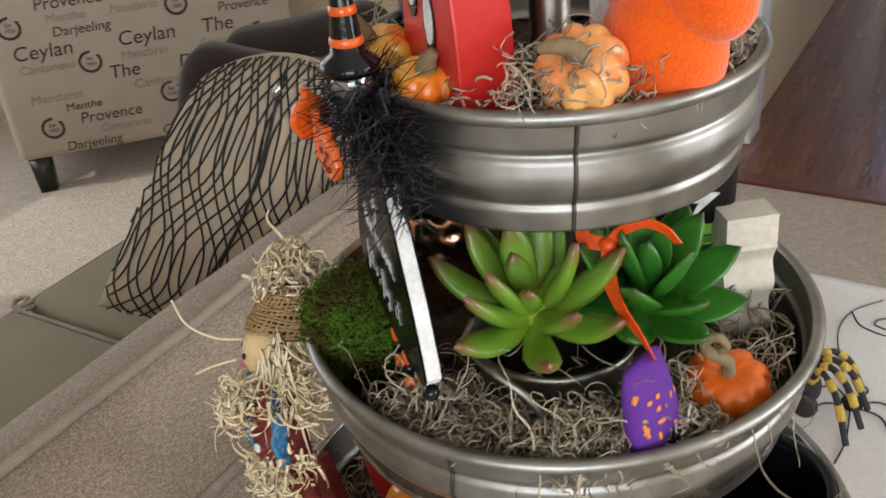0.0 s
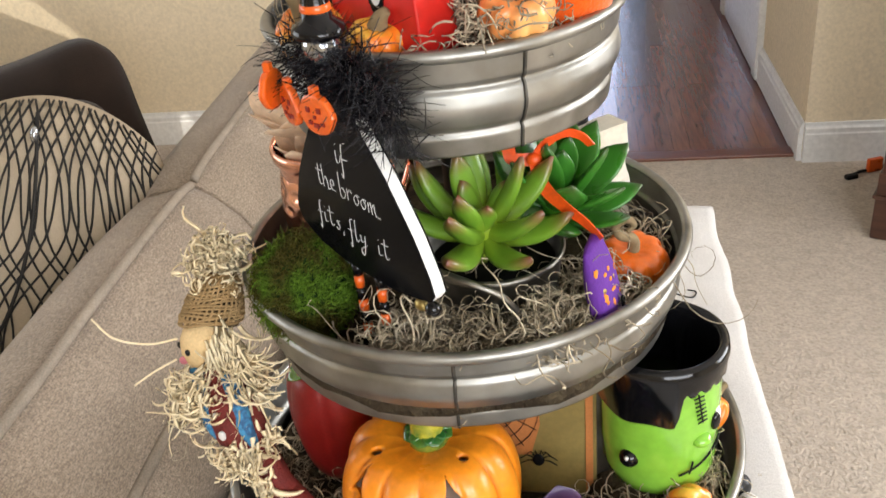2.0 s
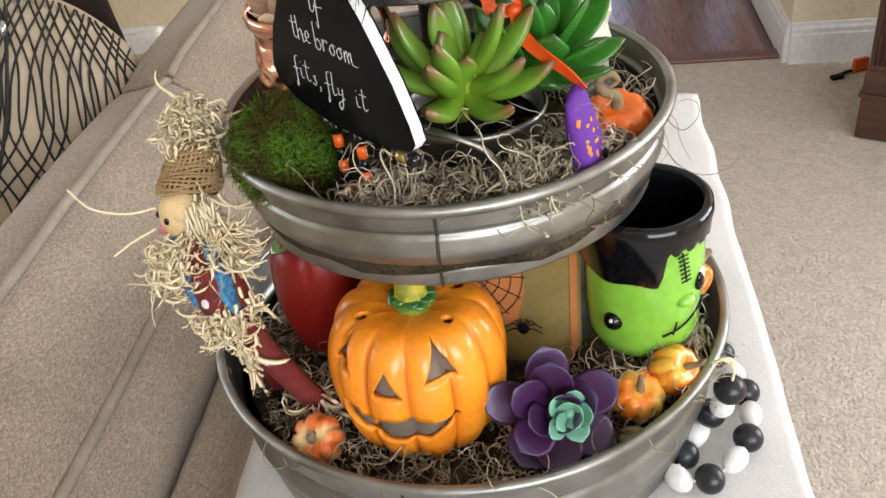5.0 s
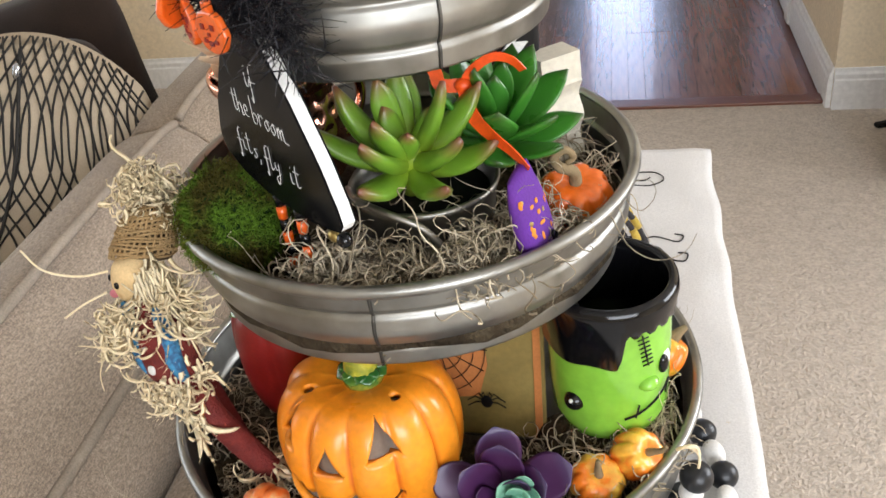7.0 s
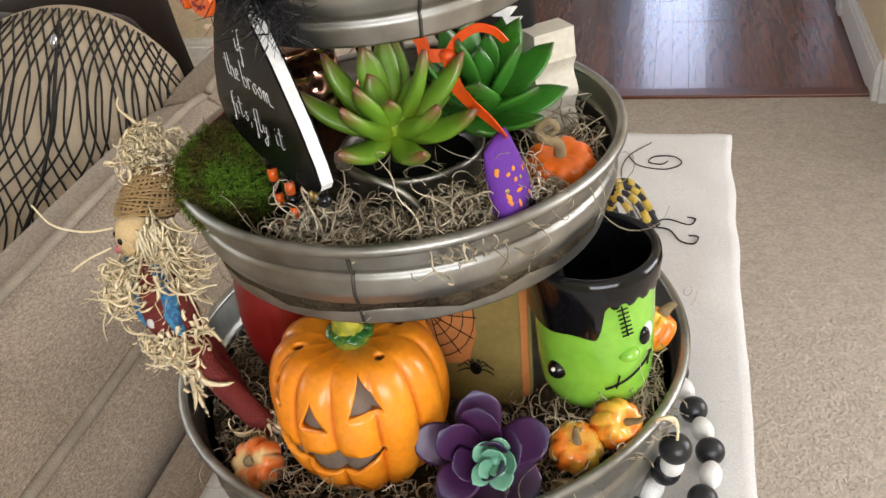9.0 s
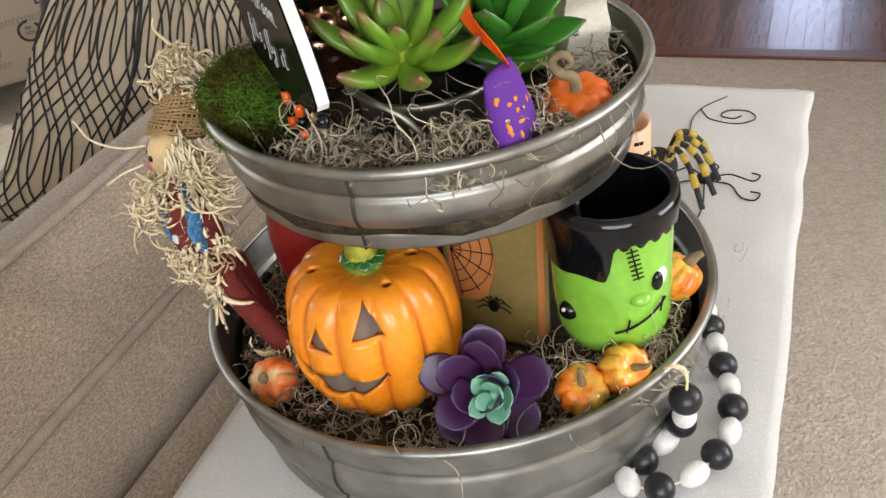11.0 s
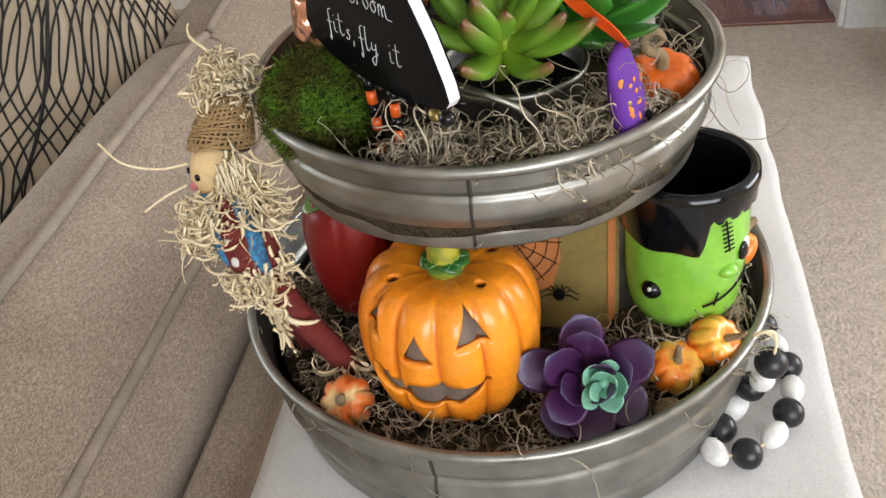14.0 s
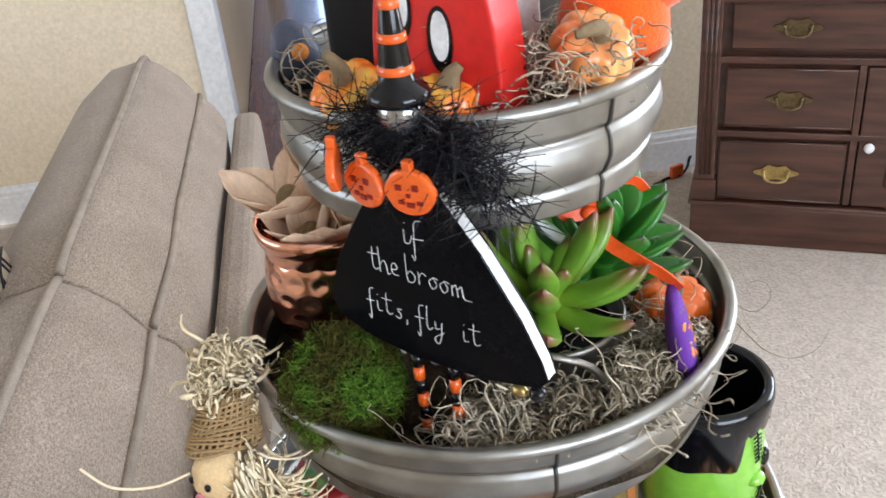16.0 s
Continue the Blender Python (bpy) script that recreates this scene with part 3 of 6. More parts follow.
# ---- shapes of the decorations ----
def lobed(R, H, lobes, deep=0.10, dimple=0.25, n=96, rows=28, thick=0.0, flat=0.35, taper=0.0):
    """A ribbed pumpkin about its own centre; with thickness it is a hollow shell."""
    def surf(k):
        prof = []
        for i in range(rows + 1):
            p = -math.pi / 2 + math.pi * i / rows
            r = abs(math.cos(p)) ** (1 - flat)
            z = math.sin(p)
            top = max(0, (z if z > 0 else -z * 0.5) - 0.6) / 0.4
            z -= math.copysign(dimple * top ** 2 * (1 - r) ** 1.2, z)
            prof.append((max(r * R * k * (1 + taper * math.sin(p)), 0.0), z * H * k))
        return prof
    def rib(a, z):
        s = abs(math.cos(lobes * a / 2))
        return 1 - deep * (1 - s ** 0.55)
    if thick:
        k = 1 - thick / R
        b = lathe(surf(1), n, wobble=rib)
        inner = lathe(surf(k), n, wobble=rib)
        bmesh.ops.reverse_faces(inner, faces=inner.faces[:])
        return merge(b, inner)
    return lathe(surf(1), n, wobble=rib)


def leaf_mesh(L, W, T, curl, cup, bm, m, tipw=0.55, n=9, base=0.45, blunt=1.0):
    """A fleshy leaf along +y, curling upward, with a pointed tip; stores how far along each point lies."""
    lay = bm.verts.layers.float.get("along") or bm.verts.layers.float.new("along")
    k = 10
    rings = []
    for i in range(n + 1):
        s = i / n
        w = W * (base + (1 - base) * math.sin(min(s / tipw, 1) * math.pi / 2)) * (1 if s < tipw else max(1 - ((s - tipw) / (1 - tipw)) ** 2.2, 0.02) ** blunt)
        t = T * (0.9 - 0.55 * s) * (1 if s < 0.9 else 0.6)
        a = curl * s
        y, z = L * (math.sin(a) / curl if abs(curl) > 1e-3 else s), L * ((1 - math.cos(a)) / curl if abs(curl) > 1e-3 else 0)
        c = Vector((0, y, z))
        up, ring = Vector((0, -math.sin(a), math.cos(a))), []
        for j in range(k):
            q = 2 * math.pi * j / k
            x = w * math.cos(q)
            h = t * math.sin(q) + cup * (x * x) / max(W, 1e-5)
            v = bm.verts.new(m @ (c + Vector((x, 0, 0)) + up * h))
            v[lay] = s
            ring.append(v)
        rings.append(ring)
    fs = []
    for p, q in zip(rings, rings[1:]):
        for j in range(k):
            fs.append(bm.faces.new((p[j], p[(j + 1) % k], q[(j + 1) % k], q[j])))
    fs.append(bm.faces.new(rings[0][::-1]))
    fs.append(bm.faces.new(rings[-1]))
    for f in fs:
        f.smooth = True
    return bm


def rosette(parent, mat, rings, seed, label="", tipw=0.55, blunt=1.0, loose=1.0, at=(0, 0)):
    """Leaves in rings: (count, length, width, thickness, lift degrees, curl, cup, start angle)."""
    rnd = random.Random(seed)
    for count, L, W, T, lift, curl, cup, a0, zz in rings:
        for i in range(count):
            a = a0 + 360 * i / count + rnd.uniform(-7, 7) * loose
            m = pose(at[0], at[1], zz, 0, 0, a) @ pose(0, 0.004, 0, lift + rnd.uniform(-6, 6) * loose, rnd.uniform(-8, 8) * loose, 0)
            b = leaf_mesh(L * rnd.uniform(0.9, 1.08), W * rnd.uniform(0.9, 1.06), T, curl * rnd.uniform(0.75, 1.2), cup, bmesh.new(), m, tipw, blunt=blunt)
            part("leaf", b, mat, parent, label)


def strands(count, sampler, length, radius, seed, wild=1.0, sides=3, steps=12, rmax=9.0, flat=1.0):
    """Many thin curling fibres as one mesh of slim tubes."""
    rnd = random.Random(seed)
    vs, fs = [], []
    for _ in range(count):
        p, d = sampler(rnd)
        p, d = Vector(p), Vector(d).normalized()
        L = length * rnd.uniform(0.5, 1.5)
        step = L / steps
        r0 = radius * rnd.uniform(0.6, 1.3)
        spin = Vector((rnd.gauss(0, 1), rnd.gauss(0, 1), rnd.gauss(0, 1))) * wild
        floor_z = p.z - 0.004
        base = len(vs)
        for i in range(steps + 1):
            side = d.orthogonal().normalized()
            up = d.cross(side)
            r = r0 * (1 - 0.6 * i / steps)
            for k in range(sides):
                q = 2 * math.pi * k / sides
                vs.append(tuple(p + r * (math.cos(q) * side + flat * math.sin(q) * up)))
            spin += Vector((rnd.gauss(0, 1), rnd.gauss(0, 1), rnd.gauss(0, 1))) * 0.45 * wild
            d = (d + spin.cross(d) * 0.28 + Vector((0, 0, -0.05 + (0.12 if p.z < floor_z else 0)))).normalized()
            q2 = p + d * step
            if math.hypot(q2.x, q2.y) > rmax:
                d = (d - Vector((p.x, p.y, 0)).normalized() * 1.6 * max(d.dot(Vector((p.x, p.y, 0)).normalized()), 0.3)).normalized()
            p = p + d * step
        for i in range(steps):
            for k in range(sides):
                a, b = base + i * sides + k, base + i * sides + (k + 1) % sides
                fs.append((a, b, b + sides, a + sides))
    return vs, fs


def strand_object(name, data, mat, m, label, category, parent=None):
    me = bpy.data.meshes.new(name)
    me.from_pydata(data[0], [], data[1])
    me.materials.append(mat)
    for p in me.polygons:
        p.use_smooth = True
    ob = new(name, me)
    if parent:
        ob.parent = parent
        return tagged(ob, label, kind="stuff")
    ob.matrix_world = m
    return tagged(ob, label, category, kind="stuff")


def carve(body, cutters):
    """The body with the cutters taken out, as a new mesh."""
    a = new("tmp_body", body)
    cm = bpy.data.meshes.new("tmp_cut")
    cutters.to_mesh(cm)
    cutters.free()
    c = new("tmp_cut", cm)
    mod = a.modifiers.new("cut", "BOOLEAN")
    mod.object, mod.operation, mod.solver = c, "DIFFERENCE", "EXACT"
    bpy.context.view_layer.update()
    me = bpy.data.meshes.new_from_object(a.evaluated_get(bpy.context.evaluated_depsgraph_get()))
    bpy.data.objects.remove(a)
    bpy.data.objects.remove(c)
    return me


def moss_bed(name, R, z, seed, label, hole=0.0):
    b = bmesh.new()
    grid, n, k = [], 40, 16
    for i in range(k + 1):
        r = R * i / k
        ring = []
        for j in range(n):
            a = 2 * math.pi * j / n
            x, y = r * math.cos(a), r * math.sin(a)
            ring.append(b.verts.new((x, y, 0.010 * noise.noise((x * 25 + seed, y * 25, 0)) + 0.004 * noise.noise((x * 90, y * 90, seed)))))
        grid.append(ring)
    for p, q in zip(grid, grid[1:]):
        for j in range(n):
            b.faces.new((p[j], p[(j + 1) % n], q[(j + 1) % n], q[j]))
    bmesh.ops.remove_doubles(b, verts=b.verts, dist=1e-6)
    low = bmesh.ops.extrude_face_region(b, geom=b.faces[:])
    bmesh.ops.translate(b, vec=(0, 0, -0.02), verts=[v for v in low["geom"] if isinstance(v, bmesh.types.BMVert)])
    bmesh.ops.recalc_face_normals(b, faces=b.faces[:])
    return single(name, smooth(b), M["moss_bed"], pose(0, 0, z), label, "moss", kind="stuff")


def ring_sampler(r0, r1, a0, a1, z, spread=0.006):
    def f(rnd):
        r, a = math.sqrt(rnd.uniform(r0 * r0, r1 * r1)), radians(rnd.uniform(a0, a1))
        h = rnd.uniform(0, 2 * math.pi)
        return (r * math.cos(a), r * math.sin(a), z + rnd.uniform(0, spread)), (math.cos(h), math.sin(h), rnd.uniform(-0.1, 0.5))
    return f


def spot_sampler(c, s, z, up=0.5):
    def f(rnd):
        h = rnd.uniform(0, 2 * math.pi)
        return (rnd.gauss(c[0], s), rnd.gauss(c[1], s), z + rnd.uniform(0, 0.01)), (math.cos(h), math.sin(h), rnd.uniform(-0.2, up))
    return f


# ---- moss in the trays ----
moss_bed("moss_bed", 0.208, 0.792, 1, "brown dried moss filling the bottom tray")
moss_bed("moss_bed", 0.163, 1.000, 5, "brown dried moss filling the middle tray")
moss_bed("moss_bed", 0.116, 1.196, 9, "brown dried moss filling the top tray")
LOW, MID, TOP = 0.797, 1.004, 1.199
strand_object("spanish_moss", strands(1000, ring_sampler(0.10, 0.205, -185, 30, LOW + 0.002, 0.010), 0.055, 0.00075, 3, rmax=0.210, wild=1.4, steps=14), M["moss_strand"], pose(0, 0, 0), "dried grey-brown Spanish moss in the bottom tray", "moss")
strand_object("spanish_moss", strands(1250, ring_sampler(0.106, 0.160, -110, -30, MID + 0.004, 0.022), 0.075, 0.00090, 4, rmax=0.163, wild=1.5, steps=18), M["moss_strand"], pose(0, 0, 0), "curly pale Spanish moss over the front of the middle tray", "moss")
strand_object("spanish_moss", strands(260, spot_sampler((0.068, -0.132), 0.017, MID + 0.016, 0.9), 0.075, 0.00085, 14, rmax=0.166, wild=1.3, steps=16), M["moss_strand"], pose(0, 0, 0), "loose pale clump of Spanish moss beside the bucket", "moss")
strand_object("spanish_moss", strands(150, ring_sampler(0.10, 0.160, -30, 60, MID, 0.02), 0.06, 0.0008, 5, rmax=0.163), M["moss_strand"], pose(0, 0, 0), "wispy dried moss behind the small pumpkin", "moss")
strand_object("spanish_moss", strands(260, ring_sampler(0.06, 0.120, -100, 20, TOP + 0.018, 0.014), 0.05, 0.0007, 6, rmax=0.124), M["moss_strand"], pose(0, 0, 0), "curly dried moss over the rim of the top tray", "moss")
strand_object("spanish_moss", strands(60, ring_sampler(0.09, 0.118, 150, 260, TOP + 0.012, 0.012), 0.05, 0.0007, 7, rmax=0.120), M["moss_strand"], pose(0, 0, 0), "thin dried moss at the back of the top tray", "moss")
strand_object("spanish_moss", strands(420, spot_sampler((0.168, -0.072), 0.024, LOW + 0.018, 0.6), 0.048, 0.0008, 8, rmax=0.212), M["moss_strand"], pose(0, 0, 0), "dried moss tufts round the green mug", "moss")
strand_object("spanish_moss", strands(38, spot_sampler((0.050, -0.104), 0.016, TOP + 0.034, 0.9), 0.055, 0.0008, 9, rmax=0.128, wild=1.3, steps=14), M["moss_strand"], pose(0, 0, 0), "pale curled moss lying over the peach pumpkin", "moss")

# ---- bottom tray: jack-o-lantern ----
jack = thing("jack_o_lantern", pose(-0.0287, -0.1130, 0.8560, 0, 0, -14), "glossy orange ceramic jack-o-lantern with a green stem", "pumpkin")
shell_bm = lobed(0.0715, 0.070, 12, deep=0.115, dimple=0.22, thick=0.006, n=144, rows=36, flat=0.52, taper=0.045)
me0 = bpy.data.meshes.new("shell")
shell_bm.to_mesh(me0)
shell_bm.free()


def radial_cut(outline, az, bm):
    """A prism through the shell at an azimuth from the face; outline in metres across and up."""
    b = slab(outline, 0.05)
    bmesh.ops.transform(b, matrix=pose(0, 0, 0, 0, 0, az) @ pose(0, -0.09, 0), verts=b.verts)
    return merge(bm, b)


cuts = None
for az in (-37, 38):
    cuts = radial_cut([(-0.0140, 0.034), (0.0140, 0.034), (0.0, 0.061)], az, cuts)
cuts = radial_cut([(-0.0120, 0.022), (0.0120, 0.022), (0.0, 0.045)], 1, cuts)
mouth = [(-0.063, 0.022), (-0.047, 0.011), (-0.031, 0.005), (-0.029, -0.002), (-0.024, -0.006), (-0.016, -0.006), (-0.0135, 0.000), (-0.008, 0.002), (0.012, 0.001), (0.030, 0.000), (0.045, -0.001), (0.036, -0.010), (0.024, -0.0195), (0.004, -0.0235), (-0.014, -0.0225), (-0.030, -0.018), (-0.046, -0.006), (-0.058, 0.009)]
cuts = radial_cut(mouth, 5, cuts)
for ax, ay in ((0.036, -0.016), (-0.030, -0.026), (0.03, 0.026)):
    cuts = lathe([(0, 0), (0.0042, 0), (0.0042, 0.06), (0, 0.06)], 16, bm=cuts, at=(ax, ay, 0.03))
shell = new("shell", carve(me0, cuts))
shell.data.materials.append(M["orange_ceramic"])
shell.parent = jack
for p in shell.data.polygons:
    p.use_smooth = True
part("liner", lobed(0.0650, 0.0635, 12, deep=0.115, dimple=0.22, n=96, rows=28, flat=0.52, taper=0.045), M["cut_grey"], jack, "grey-brown inside seen through the cut face")
stem = part("stem", tube(spline([(0.002, 0.0, 0.058), (0.002, -0.001, 0.078), (0.004, 0.0, 0.104)], 5), [0.0155 - 0.0006 * i + (0.004 if i > 8 else 0) for i in range(11)], 12), M["stem_green"], jack, "yellow-green glazed stem")
for i in range(8):
    part("sepal", leaf_mesh(0.0165, 0.0100, 0.003, -0.5, 0.2, bmesh.new(), pose(0.002, 0, 0.0700, 0, 0, i * 45) @ pose(0, 0.004, 0, 0, 0, 0)), M["leaf_glaze"], stem)


# ---- bottom tray: green monster mug ----
mug = thing("monster_mug", pose(0.1524, -0.0420, 0.825, 0, 0, 30), "glossy green monster-face mug with black hair rim", "mug")


def brow(a, z):
    d = math.atan2(math.sin(a + math.pi / 2), math.cos(a + math.pi / 2))
    k = 1 + 0.05 * math.exp(-((z - 0.082) / 0.012) ** 2) * math.exp(-(d / 0.9) ** 2)
    k += 0.04 * math.exp(-((z - 0.030) / 0.016) ** 2) * math.exp(-(d / 0.7) ** 2)
    return k - 0.03 * math.exp(-((z - 0.062) / 0.012) ** 2) * math.exp(-(d / 0.9) ** 2)


part("body", lathe([(0, 0), (0.037, 0.0), (0.042, 0.004), (0.046, 0.018), (0.0475, 0.045), (0.0475, 0.08), (0.0478, 0.105), (0.0480, 0.128), (0.0455, 0.130), (0.0435, 0.126), (0.042, 0.02), (0, 0.016)], 72, wobble=brow), M["frank_green"], mug)
hb = bmesh.new()
nh = 96
rows_h = []
for i in range(nh):
    a = 2 * math.pi * i / nh
    d = math.atan2(math.sin(a + math.pi / 2), math.cos(a + math.pi / 2))
    low = 0.109 + 0.0018 * (1 if i % 4 < 2 else -1)
    if d < -0.26:
        low = 0.0825 + 0.0265 * max(0.0, 1 - (-0.26 - d) / 0.16) ** 2 + 0.0018 * math.sin(7.0 * d + 0.6)
    if d > 1.3:
        low = 0.098
    col = []
    for r, z in ((0.0495, low), (0.0515, low + 0.003), (0.0515, 0.118), (0.0530, 0.126), (0.0520, 0.133), (0.048, 0.1355), (0.0440, 0.133), (0.0425, 0.124), (0.0410, 0.03)):
        kk = brow(a, z) if z < 0.12 else 1.0
        col.append(hb.verts.new((r * kk * math.cos(a), r * kk * math.sin(a), z)))
    rows_h.append(col)
for i in range(nh):
    p, q = rows_h[i], rows_h[(i + 1) % nh]
    for j in range(len(p) - 1):
        hb.faces.new((p[j], q[j], q[j + 1], p[j + 1]))
bmesh.ops.recalc_face_normals(hb, faces=hb.faces[:])
part("hair", smooth(hb), M["black_gloss"], mug, "glossy black jagged hair and dark inside")


def on_mug(az, z, r=0.048):
    a = radians(-90 + az)
    return Vector((r * math.cos(a), r * math.sin(a), z))


part("eye", ball(0.0085, 0.0085, 0.0085, on_mug(-64, 0.041, 0.0455), 18, 12), M["black_gloss"], mug, "black bead eye")
# The bead eye's highlight is modelled as a small white ball
part("glint", ball(0.0018, 0.0018, 0.0018, on_mug(-62, 0.046, 0.0535), 8, 6), M["chalk"], mug)
part("eye", ball(0.0090, 0.0060, 0.0105, u=18, v=12, m=pose(*on_mug(30, 0.072, 0.0455), 0, 0, 30)), M["bead_white"], mug, "white oval eye")
part("pupil", ball(0.0050, 0.0040, 0.0085, u=14, v=10, m=pose(*on_mug(25, 0.071, 0.0495), 0, 0, 25)), M["black_gloss"], mug)
part("nose", ball(0.009, 0.008, 0.006, on_mug(8, 0.060, 0.0475), 14, 10), M["frank_green"], mug)
part("mouth", tube([on_mug(az, 0.030 + 0.00030 * (az + 16) + 0.000004 * az * az, 0.0500) for az in range(-16, 37, 4)], 0.0009, 6), M["black_matt"], mug, "thin black stitched mouth")
for az in (-6, 28):
    part("stitch", tube([on_mug(az, 0.028 + 0.0003 * (az + 16), 0.0506), on_mug(az + 3, 0.040 + 0.0003 * (az + 16), 0.0508)], 0.0008, 5), M["black_matt"], mug)
part("scar", tube([on_mug(-1 + 0.8 * i, 0.110 - 0.0037 * i, 0.0510) for i in range(9)], 0.0007, 5), M["black_matt"], mug, "black painted forehead scar")
for i in range(7):
    z = 0.106 - 0.0042 * i
    part("stitch", tube([on_mug(-5 + 0.9 * i, z, 0.0508), on_mug(5 + 0.9 * i, z + 0.001, 0.0510)], 0.0006, 5), M["black_matt"], mug)
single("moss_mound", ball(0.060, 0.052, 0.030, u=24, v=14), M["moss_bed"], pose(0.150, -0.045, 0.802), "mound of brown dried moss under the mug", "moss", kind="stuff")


# ---- small gourds ----
def gourd(m, R, H, lobes, mat, label, stem_pts, stem_r=0.0035, deep=0.21):
    g = thing("mini_pumpkin", m, label, "pumpkin", "small decorative pumpkins")
    part("fruit", lobed(R, H, lobes, deep=deep, dimple=0.35, n=64, rows=18), mat, g)
    pts = spline(stem_pts, 5)
    part("stem", tube(pts, [stem_r * (1.5 - 0.9 * i / (len(pts) - 1)) for i in range(len(pts))], 8), M["dry_stem"], g, "dry brown stem")
    return g


gourd(pose(0.1735, -0.1010, 0.8300, 25, 42, 0), 0.0205, 0.0185, 9, M["gourd"], "small glossy orange pumpkin with a dry stem", [(0, 0, 0.008), (0.001, 0, 0.018), (0.003, 0.001, 0.026), (0.002, 0.002, 0.032)], 0.0024, deep=0.17)
gourd(pose(0.1435, -0.1190, 0.8190, 24, -6, 40), 0.0220, 0.0175, 9, M["gourd_yellow"], "small yellow-orange pumpkin with an upright stem", [(0, 0, 0.008), (-0.001, 0.003, 0.020), (-0.001, 0.006, 0.030)], 0.0028, deep=0.17)
gourd(pose(-0.1103, -0.1600, 0.816, 40, -10, 0), 0.0215, 0.018, 8, M["gourd_striped"], "small orange and cream striped pumpkin", [(0, 0, 0.008), (0.001, 0.0, 0.018), (0.006, 0.003, 0.023)])
gourd(pose(0.197, 0.003, 0.845, -20, 35, 0), 0.0205, 0.019, 8, M["gourd"], "small orange pumpkin beside the green mug", [(0, 0, 0.008), (0.002, 0.002, 0.020), (0.006, 0.004, 0.028)], 0.0045)
gourd(pose(0.138, -0.180 + 0.026, 0.806, 60, 0, 30), 0.0120, 0.010, 7, M["dry_stem"], "tiny dried brown pod in the moss", [(0, 0, 0.004), (0, 0, 0.010), (0, 0.001, 0.014)], 0.002)
gourd(pose(0.130, -0.036, 1.020, 12, 5, 0), 0.0285, 0.022, 9, M["pumpkin"], "orange pumpkin with a curled woody stem", [(0, 0, 0.012), (-0.002, 0, 0.026), (-0.012, -0.003, 0.032), (-0.016, -0.004, 0.042), (-0.009, -0.003, 0.048), (-0.003, -0.002, 0.042), (-0.007, -0.003, 0.036)], 0.0032)
gourd(pose(0.0560, -0.0860, 1.236, 38, 6, 0), 0.0245, 0.0205, 9, M["gourd_cream"], "glossy peach and yellow ribbed pumpkin", [(0, 0, 0.010), (-0.001, -0.001, 0.022), (-0.008, -0.004, 0.026), (-0.016, -0.006, 0.024)], 0.0045, deep=0.22)
gourd(pose(-0.078, -0.070, 1.224, 20, -15, 0), 0.0235, 0.017, 8, M["gourd_yellow"], "small yellow and orange pumpkin by the witch hat", [(0, 0, 0.008), (0.001, 0, 0.022), (-0.003, 0.003, 0.032)], 0.0045)
gourd(pose(-0.030, -0.098, 1.222, 10, 10, 0), 0.0195, 0.016, 7, M["gourd"], "small orange pumpkin with a grey stub", [(0, 0, 0.008), (0.002, 0, 0.018), (0.006, 0, 0.024)], 0.0050)

# ---- purple succulent ----
ps = thing("purple_succulent", pose(0.077, -0.147, 0.832, 56, 9, 0), "purple artificial succulent with a mint green heart", "artificial plant")
rosette(ps, M["succulent_purple"], [(5, 0.052, 0.0185, 0.0022, 2, 0.45, 0.22, 22, 0.0), (5, 0.045, 0.0170, 0.0022, 24, 0.5, 0.26, 60, 0.005), (3, 0.030, 0.0135, 0.002, 48, 0.6, 0.4, 10, 0.010)], 11, tipw=0.62, blunt=0.6, loose=2.2)
heart = part("heart", ball(0.006, 0.006, 0.012, (0.010, 0.004, 0.016)), M["mint"], ps, "mint green heart of the rosette")
rosette(heart, M["mint"], [(5, 0.0240, 0.0092, 0.002, 24, 0.7, 0.35, 0, 0.018), (4, 0.0165, 0.0072, 0.002, 50, 0.6, 0.4, 30, 0.023)], 12, tipw=0.60, blunt=0.7, loose=1.8, at=(0.010, 0.004))
part("core", ball(0.009, 0.009, 0.016, (0, 0, 0.008)), M["succulent_purple"], ps)
part("stalk", tube([(0, 0, 0.004), (0, 0.010, -0.016), (0, 0.018, -0.034)], 0.005, 8), M["succulent_purple"], ps)

# ---- tin with a printed card, black lantern and red ornament behind the pumpkin ----
tin = thing("card_tin", pose(0.058, -0.058, 0.796, -8, 0, -4), "galvanised tin holder with an aged yellow spider-web card", "card holder")
wav = [(0.070 + 0.004 * math.sin(z * 75), z) for z in np.linspace(0, 0.150, 22)]
outl = [(-x, z) for x, z in wav] + [(x, z) for x, z in wav[::-1]]
part("back_plate", slab(outl, 0.004, m=pose(0, 0.006, 0)), M["zinc_dark"], tin)
for sgn in (-1, 1):
    part("rolled_edge", tube([(sgn * x, 0.004, z) for x, z in wav], 0.0030, 8), M["zinc"], tin)
part("card", box(0.094, 0.002, 0.138, (-0.004, 0.003, 0.074), 0.0005, 1), M["paper_yellow"], tin, "yellowed paper card")
part("border", box(0.006, 0.0012, 0.138, (0.037, 0.0012, 0.074)), M["paper_orange"], tin, "orange printed border")
part("web_panel", slab([(-0.046, 0.04), (-0.012, 0.045), (-0.004, 0.075), (-0.007, 0.110), (-0.026, 0.138), (-0.046, 0.140)], 0.0012, m=pose(0, 0.0006, 0)), M["paper_orange"], tin, "orange printed web panel")
